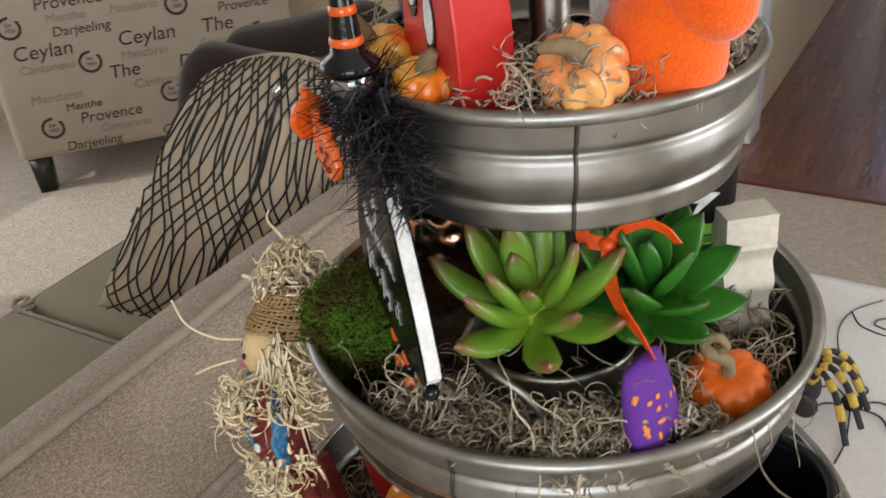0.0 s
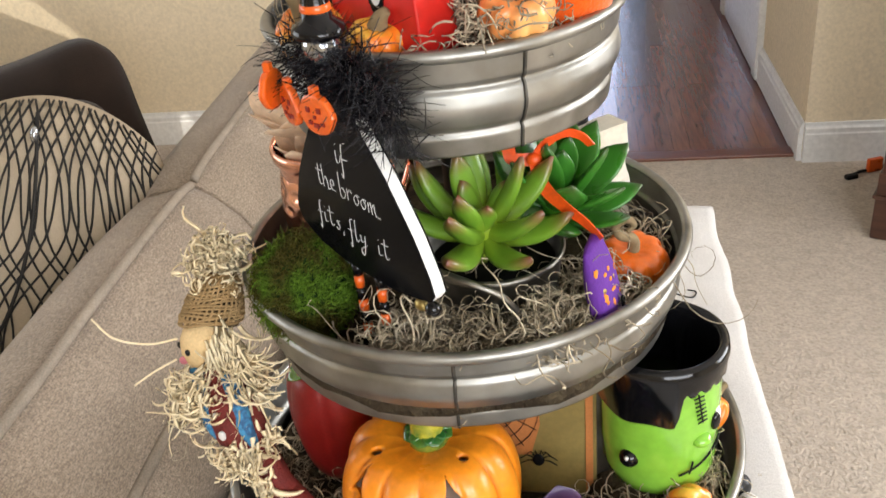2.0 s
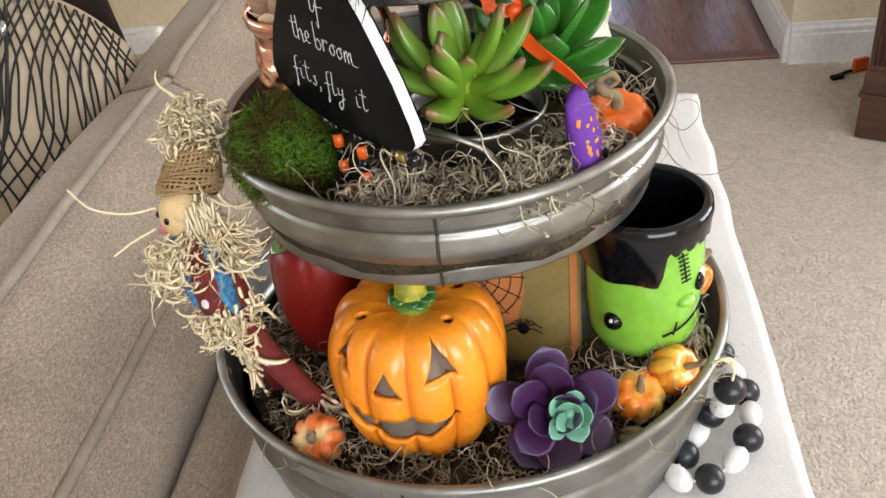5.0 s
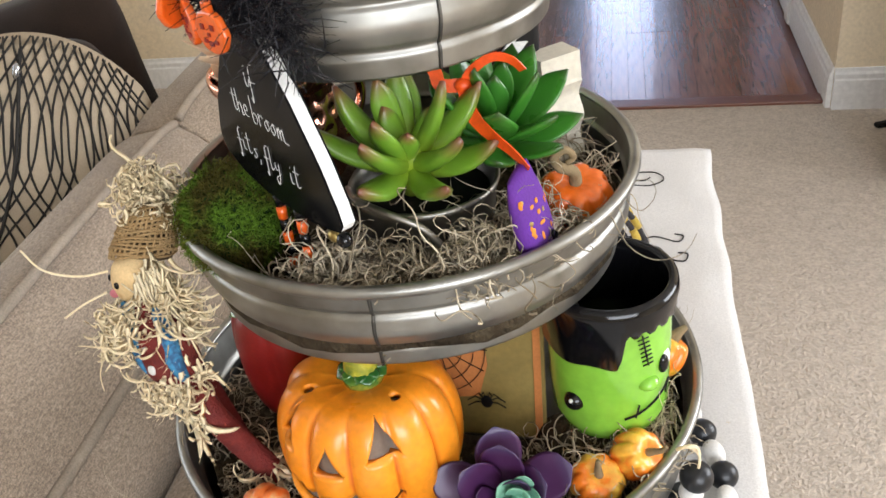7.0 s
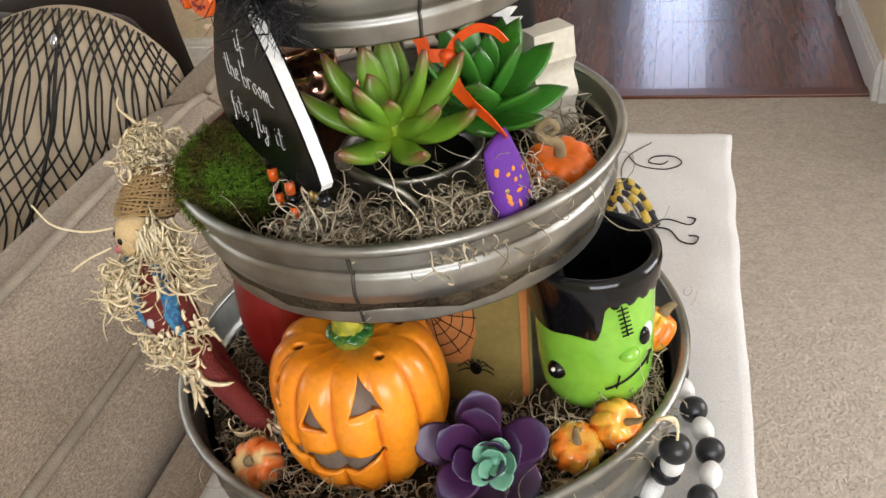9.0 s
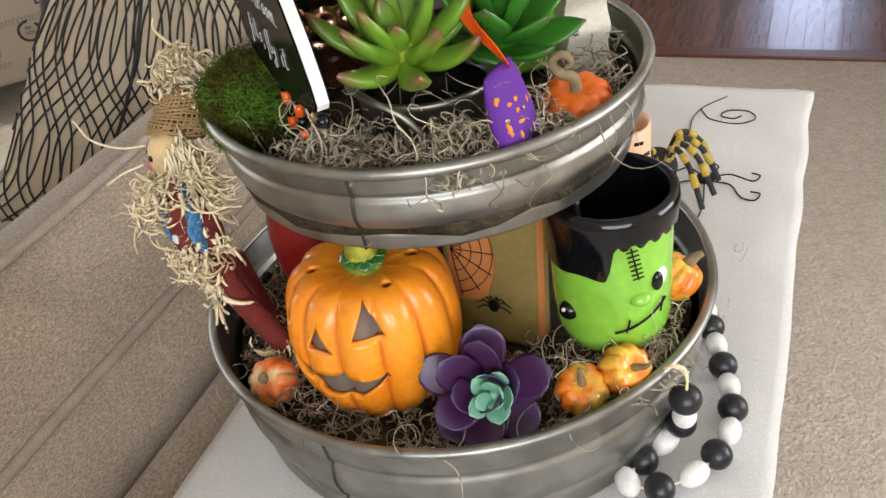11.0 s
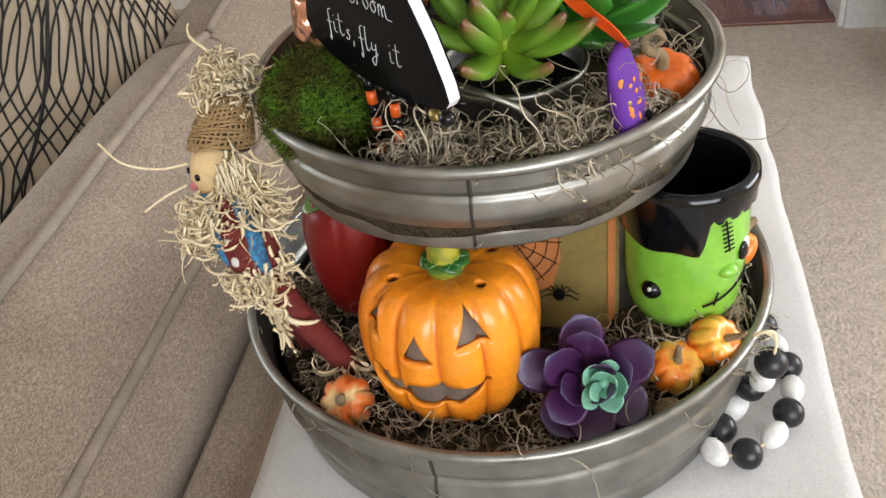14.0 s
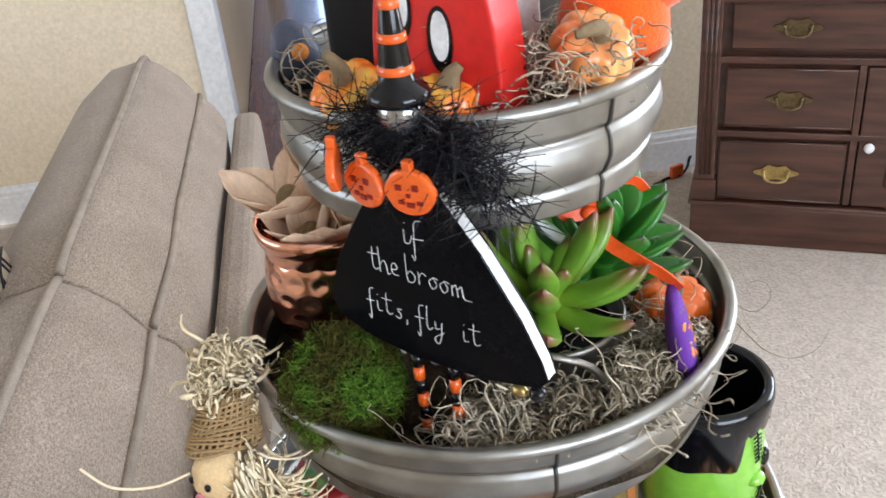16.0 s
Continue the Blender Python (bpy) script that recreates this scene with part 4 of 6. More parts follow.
for i in range(7):
    a = radians(12 + 26 * i - 90)
    part("web_thread", tube([(-0.043, -0.0003, 0.090), (-0.043 + 0.040 * math.cos(a), -0.0003, 0.090 + 0.046 * math.sin(a))], 0.0004, 4), M["black_matt"], tin)
for k in range(1, 5):
    part("web_thread", tube([(-0.043 + 0.0095 * k * math.cos(radians(q)), -0.0003, 0.090 + 0.0105 * k * math.sin(radians(q))) for q in range(-80, 85, 13)], 0.0004, 4), M["black_matt"], tin)
part("printed_spider", ball(0.005, 0.001, 0.006, (-0.006, -0.0005, 0.040), 12, 8), M["black_matt"], tin)
for q in (20, 50, 75, 105, 130, 160, 200, 340):
    part("spider_leg", tube([(-0.006, -0.0005, 0.040), (-0.006 + 0.010 * math.cos(radians(q)), -0.0005, 0.042 + 0.008 * math.sin(radians(q))), (-0.006 + 0.017 * math.cos(radians(q)), -0.0005, 0.038 + 0.008 * math.sin(radians(q)))], 0.0005, 4), M["black_matt"], tin)
for q, w in ((0.128, 0.010), (0.122, 0.007), (0.133, 0.005)):
    part("flourish", box(w, 0.0006, 0.0012, (0.022, 0.0013, q)), M["black_matt"], tin)
lantern = thing("black_lantern", pose(-0.062, -0.020, 0.796, 0, 0, 14), "black glittered box ornament with an orange edge", "ornament")
part("body", box(0.060, 0.045, 0.160, (0, 0, 0.082), 0.004), M["black_matt"], lantern)
part("edge", box(0.0035, 0.047, 0.150, (0.031, 0, 0.080), 0.001), M["paper_orange"], lantern, "orange edge strip")
apple = thing("red_apple_ornament", pose(-0.122, -0.022, 0.868, 8, 0, 0), "glossy deep red apple-shaped ornament with a green leaf", "ornament")
part("fruit", lobed(0.045, 0.070, 6, deep=0.07, dimple=0.25, n=72, rows=24, flat=0.55), M["red_deep"], apple)
part("stalk", tube([(0, 0, 0.045), (0.002, 0, 0.066), (0.006, 0, 0.076)], 0.003, 8), M["dry_stem"], apple)
lb = bmesh.new()
leaf_mesh(0.040, 0.013, 0.0015, -0.7, 0.2, lb, pose(0, 0, 0.062, 10, 0, 120))
part("leaf", lb, M["leaf_glaze"], apple, "flat green leaf")
pick = thing("red_glitter_stake", pose(-0.165, -0.078, 0.81, 0, -14, 0), "short red glittered stake standing in the moss", "ornament")
part("stake", box(0.022, 0.014, 0.085, (0, 0, 0.03), 0.003), M["maroon"], pick)

# ---- scarecrow pick ----
M["hat_dark"] = material("hat_lining", (0.13, 0.085, 0.04), 0.95, scale=60, fine=400, bump=0.3)
sc = thing("scarecrow", pose(0, 0, 0), "small raffia and burlap scarecrow doll on a maroon knit leg", "doll")


def sc_line(s):
    """From the foot in the moss up to the hat."""
    pts = [Vector((-0.116, -0.117, 0.808)), Vector((-0.147, -0.130, 0.884)), Vector((-0.174, -0.120, 0.941)), Vector((-0.195, -0.085, 0.993)), Vector((-0.182, -0.061, 1.044))]
    k = min(int(s * 4), 3)
    f = s * 4 - k
    return pts[k].lerp(pts[k + 1], f)


part("leg", tube([sc_line(s) for s in np.linspace(0, 0.48, 12)], 0.0105, 14), M["maroon"], sc)
body = part("shirt", tube([sc_line(s) for s in np.linspace(0.38, 0.68, 10)], [0.013, 0.017, 0.020, 0.021, 0.021, 0.020, 0.019, 0.017, 0.015, 0.012], 18), M["maroon"], sc)
for sgn, az in ((-1, 0.0), (1, 0.0)):
    o = Vector((-0.0135, -0.0100, 0)) if sgn < 0 else Vector((0.0120, -0.0140, 0))
    part("vest", tube([sc_line(s) + o for s in np.linspace(0.45, 0.68, 8)], [0.004, 0.006, 0.0075, 0.008, 0.008, 0.0075, 0.007, 0.005], 12), M["blue_cloth"], sc, "blue printed cotton vest side")
for s in (0.50, 0.555):
    part("button", ball(0.0032, 0.002, 0.0045, sc_line(s) + Vector((-0.004, -0.0205, 0)), 12, 8), M["chalk"], sc, "white button")
head = part("head", ball(0.0190, 0.0190, 0.0230, sc_line(0.74) + Vector((-0.002, -0.006, 0)), 20, 14), M["skin_cloth"], sc, "cream muslin head")
hc = sc_line(0.74) + Vector((-0.002, -0.006, 0))
part("eye", ball(0.0022, 0.0015, 0.003, hc + Vector((-0.0178, -0.0060, 0.004)), 8, 6), M["black_gloss"], head)
part("eye", ball(0.0022, 0.0015, 0.003, hc + Vector((-0.0070, -0.0176, 0.005)), 8, 6), M["black_gloss"], head)
part("nose", ball(0.0035, 0.0025, 0.0035, hc + Vector((-0.0140, -0.0135, -0.005)), 10, 8), material("pink_nose", (0.70, 0.22, 0.26), 0.8, scale=60), head)
HAT = (0.0238, 0.0236, 0.0226, 0.0212, 0.0196, 0.0178, 0.0150, 0.0118)
hat_pts = [sc_line(s) + Vector((0, 0, 0.002)) for s in np.linspace(0.80, 0.965, 8)]
part("hat_lining", tube(hat_pts, [r - 0.0022 for r in HAT], 20), M["hat_dark"], sc)


def weave_cloth():
    """Loose burlap: strands up the hat, crossed by rings, all a little uneven."""
    b, jit = None, random.Random(15)
    for k in range(30):
        a = 2 * math.pi * k / 30
        b = tube([p + Vector((r * math.cos(a + 0.35 * i / 8), r * math.sin(a + 0.35 * i / 8), -0.45 * r * math.sin(a) + jit.gauss(0, 0.0003))) for i, (p, r) in enumerate(zip(hat_pts, HAT))], 0.00105, 5, bm=b)
    for j in range(17):
        f = j / 16 * 7
        k = min(int(f), 6)
        c, r = hat_pts[k].lerp(hat_pts[k + 1], f - k), HAT[k] + (HAT[k + 1] - HAT[k]) * (f - k) + 0.0003
        ph = jit.uniform(0, 6)
        b = tube([c + Vector((r * math.cos(q), r * math.sin(q), 0.0012 * math.sin(3 * q + ph) - 0.45 * r * math.sin(q))) for q in np.linspace(0, 2 * math.pi, 30)[:-1]], 0.00105, 5, bm=b, closed=True)
    return b


part("hat_weave", weave_cloth(), M["burlap"], sc, "coarse open burlap weave")


def tuft(c, r, out, n, seed, length, up=0.0, rad=0.0013, wild=0.5, flat=1.0):
    def f(rnd):
        a, e = rnd.uniform(0, 2 * math.pi), rnd.uniform(-0.6, 0.6) + up
        d = Vector((math.cos(a), math.sin(a), e))
        return Vector(c) + Vector((d.x * r, d.y * r, rnd.uniform(-r, r) * flat)), d * out + Vector((0, 0, up))
    return strands(n, f, length, rad, seed, wild=wild, sides=4, steps=8, flat=0.22)


def spray(c, spread, d, fan, n, seed, length, rad, wild):
    """Flat raffia ends fanning out of a tied place."""
    def f(rnd):
        p = Vector(c) + Vector((rnd.gauss(0, spread), rnd.gauss(0, spread), rnd.gauss(0, spread)))
        return p, Vector(d).normalized() + Vector((rnd.gauss(0, fan), rnd.gauss(0, fan), rnd.gauss(0, fan)))
    return strands(n, f, length, rad, seed, wild=wild, sides=4, steps=8, flat=0.10)


strand_object("hat_tuft", spray((-0.182, -0.062, 1.049), 0.0095, (-0.1, -0.15, -0.15), 1.3, 300, 21, 0.030, 0.0016, 2.0), M["raffia"], None, "curled pale raffia tuft", "", sc)
strand_object("hair", spray(hc + Vector((0.018, -0.006, 0.006)), 0.006, (0.22, -0.30, -1.0), 0.15, 170, 22, 0.042, 0.0016, 0.45), M["raffia"], None, "hanging raffia hair", "", sc)
strand_object("beard", spray(hc + Vector((0.024, -0.016, -0.024)), 0.008, (0.42, -0.25, -1.0), 0.20, 230, 26, 0.029, 0.0017, 0.55), M["raffia"], None, "shaggy raffia beside the vest", "", sc)
strand_object("sleeve", spray(sc_line(0.58) + Vector((-0.016, -0.008, 0.006)), 0.009, (-0.5, -0.30, -0.85), 0.28, 220, 23, 0.028, 0.0016, 0.7), M["raffia"], None, "frayed raffia sleeve end", "", sc)
strand_object("skirt", spray(sc_line(0.41) + Vector((-0.002, -0.006, 0.002)), 0.0090, (0.0, -0.5, -0.7), 0.50, 300, 24, 0.022, 0.0018, 0.6), M["raffia"], None, "raffia fringe at the waist", "", sc)
strand_object("fringe_tail", spray(sc_line(0.32) + Vector((-0.002, -0.012, -0.004)), 0.004, (0.35, -0.2, -1.0), 0.18, 16, 27, 0.030, 0.0026, 0.4), M["raffia"], None, "raffia ends hanging along the leg", "", sc)
strand_object("foot_raffia", tuft(sc_line(0.03), 0.009, 1, 50, 25, 0.032, -0.5, 0.0018, 1.0), M["raffia"], None, "raffia at the foot", "", sc)
for q in ([(0, 0, 0), (-0.02, -0.008, 0.001), (-0.045, -0.010, 0.008), (-0.062, -0.004, 0.022)], [(0, -0.01, -0.012), (-0.015, -0.02, -0.016), (-0.032, -0.024, -0.026)]):
    part("raffia_end", tube(spline([hc + Vector((-0.018, -0.006, 0.010)) + Vector(v) for v in q], 6), 0.0009, 5), M["raffia"], sc)

# ---- middle tray: moss ball ----
mb = thing("moss_ball", pose(-0.1105, -0.0845, 1.0370), "round green preserved moss ball", "moss ball")
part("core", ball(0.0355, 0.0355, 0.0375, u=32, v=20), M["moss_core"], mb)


def fuzz(rnd):
    while True:
        d = Vector((rnd.gauss(0, 1), rnd.gauss(0, 1), rnd.gauss(0, 1))).normalized()
        if d.y < 0.45:
            break
    t = d.orthogonal().normalized()
    t = Matrix.Rotation(rnd.uniform(0, 6.28), 3, d) @ t
    return Vector((d.x * 0.036, d.y * 0.036, d.z * 0.038)), d * 0.6 + t


strand_object("moss_fuzz", strands(5200, fuzz, 0.0105, 0.0006, 31, wild=1.9, steps=6), M["moss_green"], None, "", "", mb)

# ---- copper mug with dried flowers ----
cm = thing("copper_mug", pose(-0.107, 0.038, 1.003), "hammered copper mug full of tan dried petals", "mug")


def hammer(a, z):
    k = 0
    i, j = a / (2 * math.pi) * 16, z / 0.0145
    i += 0.5 * (int(math.floor(j)) % 2)
    u, v = i - math.floor(i) - 0.5, j - math.floor(j) - 0.5
    d = math.sqrt(u * u + v * v)
    return 1 - 0.03 * math.exp(-(d / 0.28) ** 2)


prof = [(0, 0), (0.036, 0), (0.041, 0.004)] + [(0.0445 + 0.005 * math.sin(math.pi * min(s * 1.1, 1)) + 0.0005 * s, 0.004 + 0.088 * s) for s in np.linspace(0.02, 0.94, 56)]
part("body", lathe(prof, 160, wobble=lambda a, z: hammer(a, z) if 0.008 < z < 0.082 else 1.0), M["copper"], cm)
part("rim", lathe([(0.0455, 0.084), (0.0505, 0.090), (0.0515, 0.097), (0.0500, 0.1010), (0.0480, 0.0985), (0.0465, 0.090), (0.0440, 0.02), (0, 0.018)], 72), M["copper"], cm)
hnd = spline([(0.030, 0.034, 0.080), (0.046, 0.050, 0.078), (0.052, 0.058, 0.050), (0.042, 0.046, 0.022), (0.030, 0.032, 0.020)], 6)
part("handle", tube(hnd, 0.0045, 8), M["copper"], cm)
rnd = random.Random(5)
for cx, cy, cz, n, L, tilt in ((-0.010, -0.014, 0.078, 9, 0.058, 42), (0.018, -0.010, 0.080, 8, 0.054, 50), (-0.022, 0.010, 0.098, 9, 0.062, 34), (0.010, 0.014, 0.108, 8, 0.060, 46)):
    flower = part("flower_heart", ball(0.010, 0.010, 0.012, (cx, cy, cz + 0.01), 12, 8), M["dry_stem"], cm, "dark spiky flower heart")
    for i in range(n):
        a = 360 * i / n + rnd.uniform(-12, 12)
        b = leaf_mesh(L * rnd.uniform(0.7, 1.05), 0.0165, 0.0008, 0.50 * rnd.uniform(0.3, 1.3), 0.25, bmesh.new(), pose(cx, cy, cz, 0, 0, a) @ pose(0, 0.004, 0, tilt + 6 + rnd.uniform(-22, 18), rnd.uniform(-15, 15), 0), n=7)
        part("petal", b, M["petal_tan"], flower)

# ---- galvanised bucket with green succulents ----
bk = thing("galvanised_bucket", pose(0.028, -0.066, 0.986), "small galvanised bucket with a wire handle", "bucket")
part("pail", lathe([(0, 0), (0.042, 0), (0.045, 0.004), (0.050, 0.064), (0.0520, 0.0665), (0.0535, 0.0705), (0.0515, 0.0735), (0.0495, 0.071), (0.048, 0.066), (0.045, 0.050), (0, 0.050)], 72), M["zinc_dark"], bk)
part("soil", lathe([(0, 0.062), (0.0455, 0.060), (0.0460, 0.051), (0, 0.051)], 40), M["black_matt"], bk)
part("wire_handle", tube(spline([(-0.052, -0.012, 0.070), (-0.036, -0.048, 0.082), (-0.010, -0.066, 0.082), (0.012, -0.066, 0.070), (0.024, -0.060, 0.046), (0.022, -0.054, 0.024)], 8), 0.0026, 8), M["zinc_dark"], bk, "dark bent wire handle")
su = thing("green_succulent", pose(0.025, -0.086, 1.082, 15, -3, 32), "green artificial succulent rosette with reddish tips", "artificial plant", "artificial succulents")
rosette(su, M["succulent"], [(7, 0.068, 0.0108, 0.0088, 4, 0.95, 0.05, 178, -0.004), (5, 0.066, 0.0108, 0.0088, 27, 0.65, 0.05, 204, 0.000), (3, 0.058, 0.0102, 0.0084, 52, 0.40, 0.05, 10, 0.004), (3, 0.032, 0.0088, 0.0076, 58, 0.3, 0.05, 150, 0.008)], 41, tipw=0.56)
part("core", ball(0.013, 0.013, 0.014, (0, 0, 0.004)), M["succulent"], su)
part("stalk", tube([(0, 0, 0.0), (0.002, 0.004, -0.02), (0.003, 0.010, -0.048)], 0.006, 8), M["succulent"], su)
s2 = thing("green_succulent", pose(0.076, -0.034, 1.072, 4, 16, -30), "dark green artificial succulent with broad pointed leaves", "artificial plant", "artificial succulents")
rosette(s2, M["succulent_dark"], [(7, 0.062, 0.0140, 0.0055, 10, 0.70, 0.18, 0, -0.006), (6, 0.066, 0.0145, 0.0055, 36, 0.45, 0.18, 26, 0.002), (4, 0.064, 0.0130, 0.0055, 60, 0.30, 0.18, 0, 0.008), (2, 0.044, 0.010, 0.005, 78, 0.2, 0.2, 20, 0.012)], 42)
part("core", ball(0.013, 0.013, 0.014, (0, 0, 0.004)), M["succulent_dark"], s2)
part("stalk", tube([(0, 0, 0.0), (-0.010, -0.002, -0.014), (-0.018, -0.006, -0.026)], 0.006, 8), M["succulent_dark"], s2)

# ---- witch sign: panel, hat, hair, legs ----
TURNED = pose(0.05, -0.133, 0, 0, 0, -5)
WM = pose(0, 0, 0, 0, 0, -38.02) @ TURNED @ Matrix.Diagonal((1.05, 1, 1, 1)) @ pose(-0.05, 0.133, 0)
witch = thing("witch_sign", WM, "black wooden witch sign with white edge and hand lettering", "sign")
FACE = -0.133
out_w = [(0.020, 1.190), (0.048, 1.190), (0.0531, 1.182), (0.0726, 1.1566), (0.0937, 1.1224), (0.1051, 1.0975), (0.108, 1.0870), (0.104, 1.0815), (0.0949, 1.0791), (0.0699, 1.0746), (0.0403, 1.0743), (0.0172, 1.0753), (-0.0102, 1.0805), (-0.0294, 1.0902), (-0.0335, 1.1000), (-0.0321, 1.1081), (-0.0245, 1.1295), (-0.0103, 1.1549), (0.0041, 1.1780)]
part("panel", slab(out_w, 0.0015, m=pose(0, FACE, 0)), M["black_wood"], witch)
part("wood_core", slab([(0.034 + (u - 0.034) * 0.997, 1.125 + (z - 1.125) * 0.997) for u, z in out_w], 0.0082, m=pose(0, FACE + 0.0015, 0)), M["chalk"], witch, "white painted edge")
part("back_panel", slab(out_w, 0.001, m=pose(0, FACE + 0.0099, 0)), M["black_wood"], witch)


def script(strokes, at, size, name):
    b = None
    for s in strokes:
        pts = spline([(at[0] + size * x, FACE - 0.0006, at[1] + size * z - 0.06 * size * x) for x, z in s], 5)
        b = tube(pts, 0.00026, 5, bm=b)
    return part(name, b, M["chalk"], witch, "white hand lettering")


E_ = [(0, 0.35), (0.35, 0.45), (0.25, 0.75), (0.05, 0.6), (0.08, 0.15), (0.4, 0.1)]
script([[(0, 0.7), (0.02, 0.1), (0.25, 0.1), (0.4, 0.5)], [(0.08, 1.05), (0.11, 1.10)], [(0.95, 1.4), (0.6, 1.2), (0.5, 0.4), (0.45, -0.7), (0.3, -0.5)], [(0.35, 0.35), (1.0, 0.45)]], (0.026, 1.1530), 0.0125, "word_if")
X = []
def put(letter, dx):
    X.extend([[(x + dx, z) for x, z in s] for s in letter])
T_ = [[(0.2, 1.3), (0.15, 0.3), (0.3, 0.05), (0.5, 0.2)], [(-0.1, 0.9), (0.5, 0.95)]]
H_ = [[(0.0, 1.4), (0.0, 0.0)], [(0.0, 0.4), (0.25, 0.7), (0.4, 0.4), (0.42, 0.0), (0.6, 0.1)]]
B_ = [[(0.0, 1.5), (0.0, 0.1), (0.3, 0.0), (0.45, 0.35), (0.2, 0.6), (0.02, 0.4)]]
R_ = [[(0.0, 0.7), (0.0, 0.0)], [(0.0, 0.4), (0.2, 0.7), (0.42, 0.6)]]
O_ = [[(0.25, 0.65), (0.0, 0.35), (0.2, 0.0), (0.42, 0.3), (0.25, 0.65), (0.5, 0.6)]]
M_ = [[(0.0, 0.6), (0.0, 0.0)], [(0.0, 0.4), (0.2, 0.65), (0.3, 0.0)], [(0.3, 0.4), (0.5, 0.65), (0.6, 0.05), (1.0, 0.0)]]
F_ = [[(0.45, 1.35), (0.2, 1.2), (0.15, 0.3), (0.1, -0.6), (-0.05, -0.4)], [(-0.1, 0.5), (0.4, 0.55)]]
I_ = [[(0.0, 0.65), (0.02, 0.1), (0.25, 0.1)], [(0.04, 1.0), (0.07, 1.05)]]
S_ = [[(0.35, 0.6), (0.1, 0.55), (0.3, 0.25), (0.15, 0.0), (-0.05, 0.1)]]
L_ = [[(0.1, 1.4), (0.02, 0.3), (0.15, 0.0), (0.35, 0.2)]]
Y_ = [[(0.0, 0.6), (0.05, 0.2), (0.3, 0.3)], [(0.4, 0.65), (0.3, -0.2), (0.1, -0.7), (-0.1, -0.4), (0.5, 0.1)]]
for letter, dx in ((T_, 0), (H_, 0.55), ([E_], 1.2), (B_, 2.1), (R_, 2.75), (O_, 3.3), (O_, 3.9), (M_, 4.55)):
    put(letter, dx)
script(X, (0.000, 1.1300), 0.0118, "words_the_broom")
X = []
for letter, dx in ((F_, 0), (I_, 0.6), (T_, 1.0), (S_, 1.7), ([[(2.35, 0.1), (2.28, -0.25)]], 0), (F_, 2.95), (L_, 3.5), (Y_, 4.0), (I_, 5.6), (T_, 6.0)):
    put(letter, dx)
script(X, (-0.006, 1.1010), 0.0115, "words_fits_fly_it")

hat = part("hat", lathe([(0, 0.004), (0.011, 0.003), (0.0155, 0.0), (0.0163, 0.0025), (0.0150, 0.006), (0.0092, 0.010), (0.0080, 0.020), (0.0065, 0.033), (0.0046, 0.048), (0.0025, 0.060), (0.0, 0.066)], 40, at=(0.036, -0.137, 1.240)), M["black_gloss"], witch, "glossy black pointed hat")
for z, r in ((0.014, 0.0089), (0.030, 0.0071), (0.046, 0.0051)):
    part("hat_band", lathe([(r - 0.0003, z), (r + 0.0004, z + 0.0008), (r - 0.0002, z + 0.0042), (r - 0.001, z + 0.0048)], 32, at=(0.036, -0.137, 1.240)), M["plastic_orange"], hat, "orange painted band")
part("head", ball(0.0115, 0.0115, 0.0115, (0.036, -0.137, 1.2335), 24, 16), M["silver_bead"], witch, "silver glass bead head")
part("neck", tube([(0.036, -0.131, 1.185), (0.036, -0.135, 1.23)], 0.005, 8), M["black_matt"], witch)


def tinsel_sampler(rnd):
    s = rnd.uniform(0, 1)
    u = 0.0 + 0.090 * s
    p = (u + rnd.gauss(0, 0.006), -0.131 + rnd.gauss(0.002, 0.006), 1.216 - 0.040 * max(0, s - 0.45) * 1.2 + rnd.gauss(0, 0.008))
    if rnd.random() < 0.5:
        p = (0.036 + rnd.gauss(0, 0.022), -0.132 + rnd.gauss(0, 0.006), 1.216 + rnd.gauss(0, 0.010))
    return p, (rnd.gauss(0.1, 1), rnd.gauss(0, 1), rnd.gauss(-0.2, 0.9))


strand_object("tinsel_hair", strands(1700, tinsel_sampler, 0.023, 0.00050, 51, wild=0.15, steps=4), M["tinsel"], None, "spiky black tinsel hair", "", witch)


def pumpkin_button(u, z, yaw):
    o = [(0.0135 * math.cos(q) * (1 + 0.04 * math.cos(6 * q)), 0.0125 * math.sin(q)) for q in np.linspace(0, 2 * math.pi, 33)[:-1]]
    b = part("pumpkin_button", smooth(slab(o, 0.005, 0.0015, m=pose(u, -0.1590, z, 0, 0, yaw)), False), M["plastic_orange"], witch, "orange plastic pumpkin-face button")
    mm = pose(u, -0.1595, z, 0, 0, yaw)
    part("stub", box(0.005, 0.005, 0.006, (0, 0.0028, 0.0145), 0.001), M["plastic_orange"], b).matrix_basis = mm
    for x, zz, w, h in ((-0.005, 0.003, 0.003, 0.003), (0.004, 0.0035, 0.003, 0.003), (0.0, -0.001, 0.002, 0.002), (-0.004, -0.005, 0.003, 0.002), (0.001, -0.006, 0.004, 0.0025), (0.006, -0.0045, 0.003, 0.002)):
        part("face_cut", box(w, 0.0012, h, (x, 0.0002, zz)), M["red_deep"], b).matrix_basis = mm


pumpkin_button(0.0231, 1.1994, -12)
pumpkin_button(0.0516, 1.2007, 8)
pumpkin_button(0.0040, 1.2060, -60)
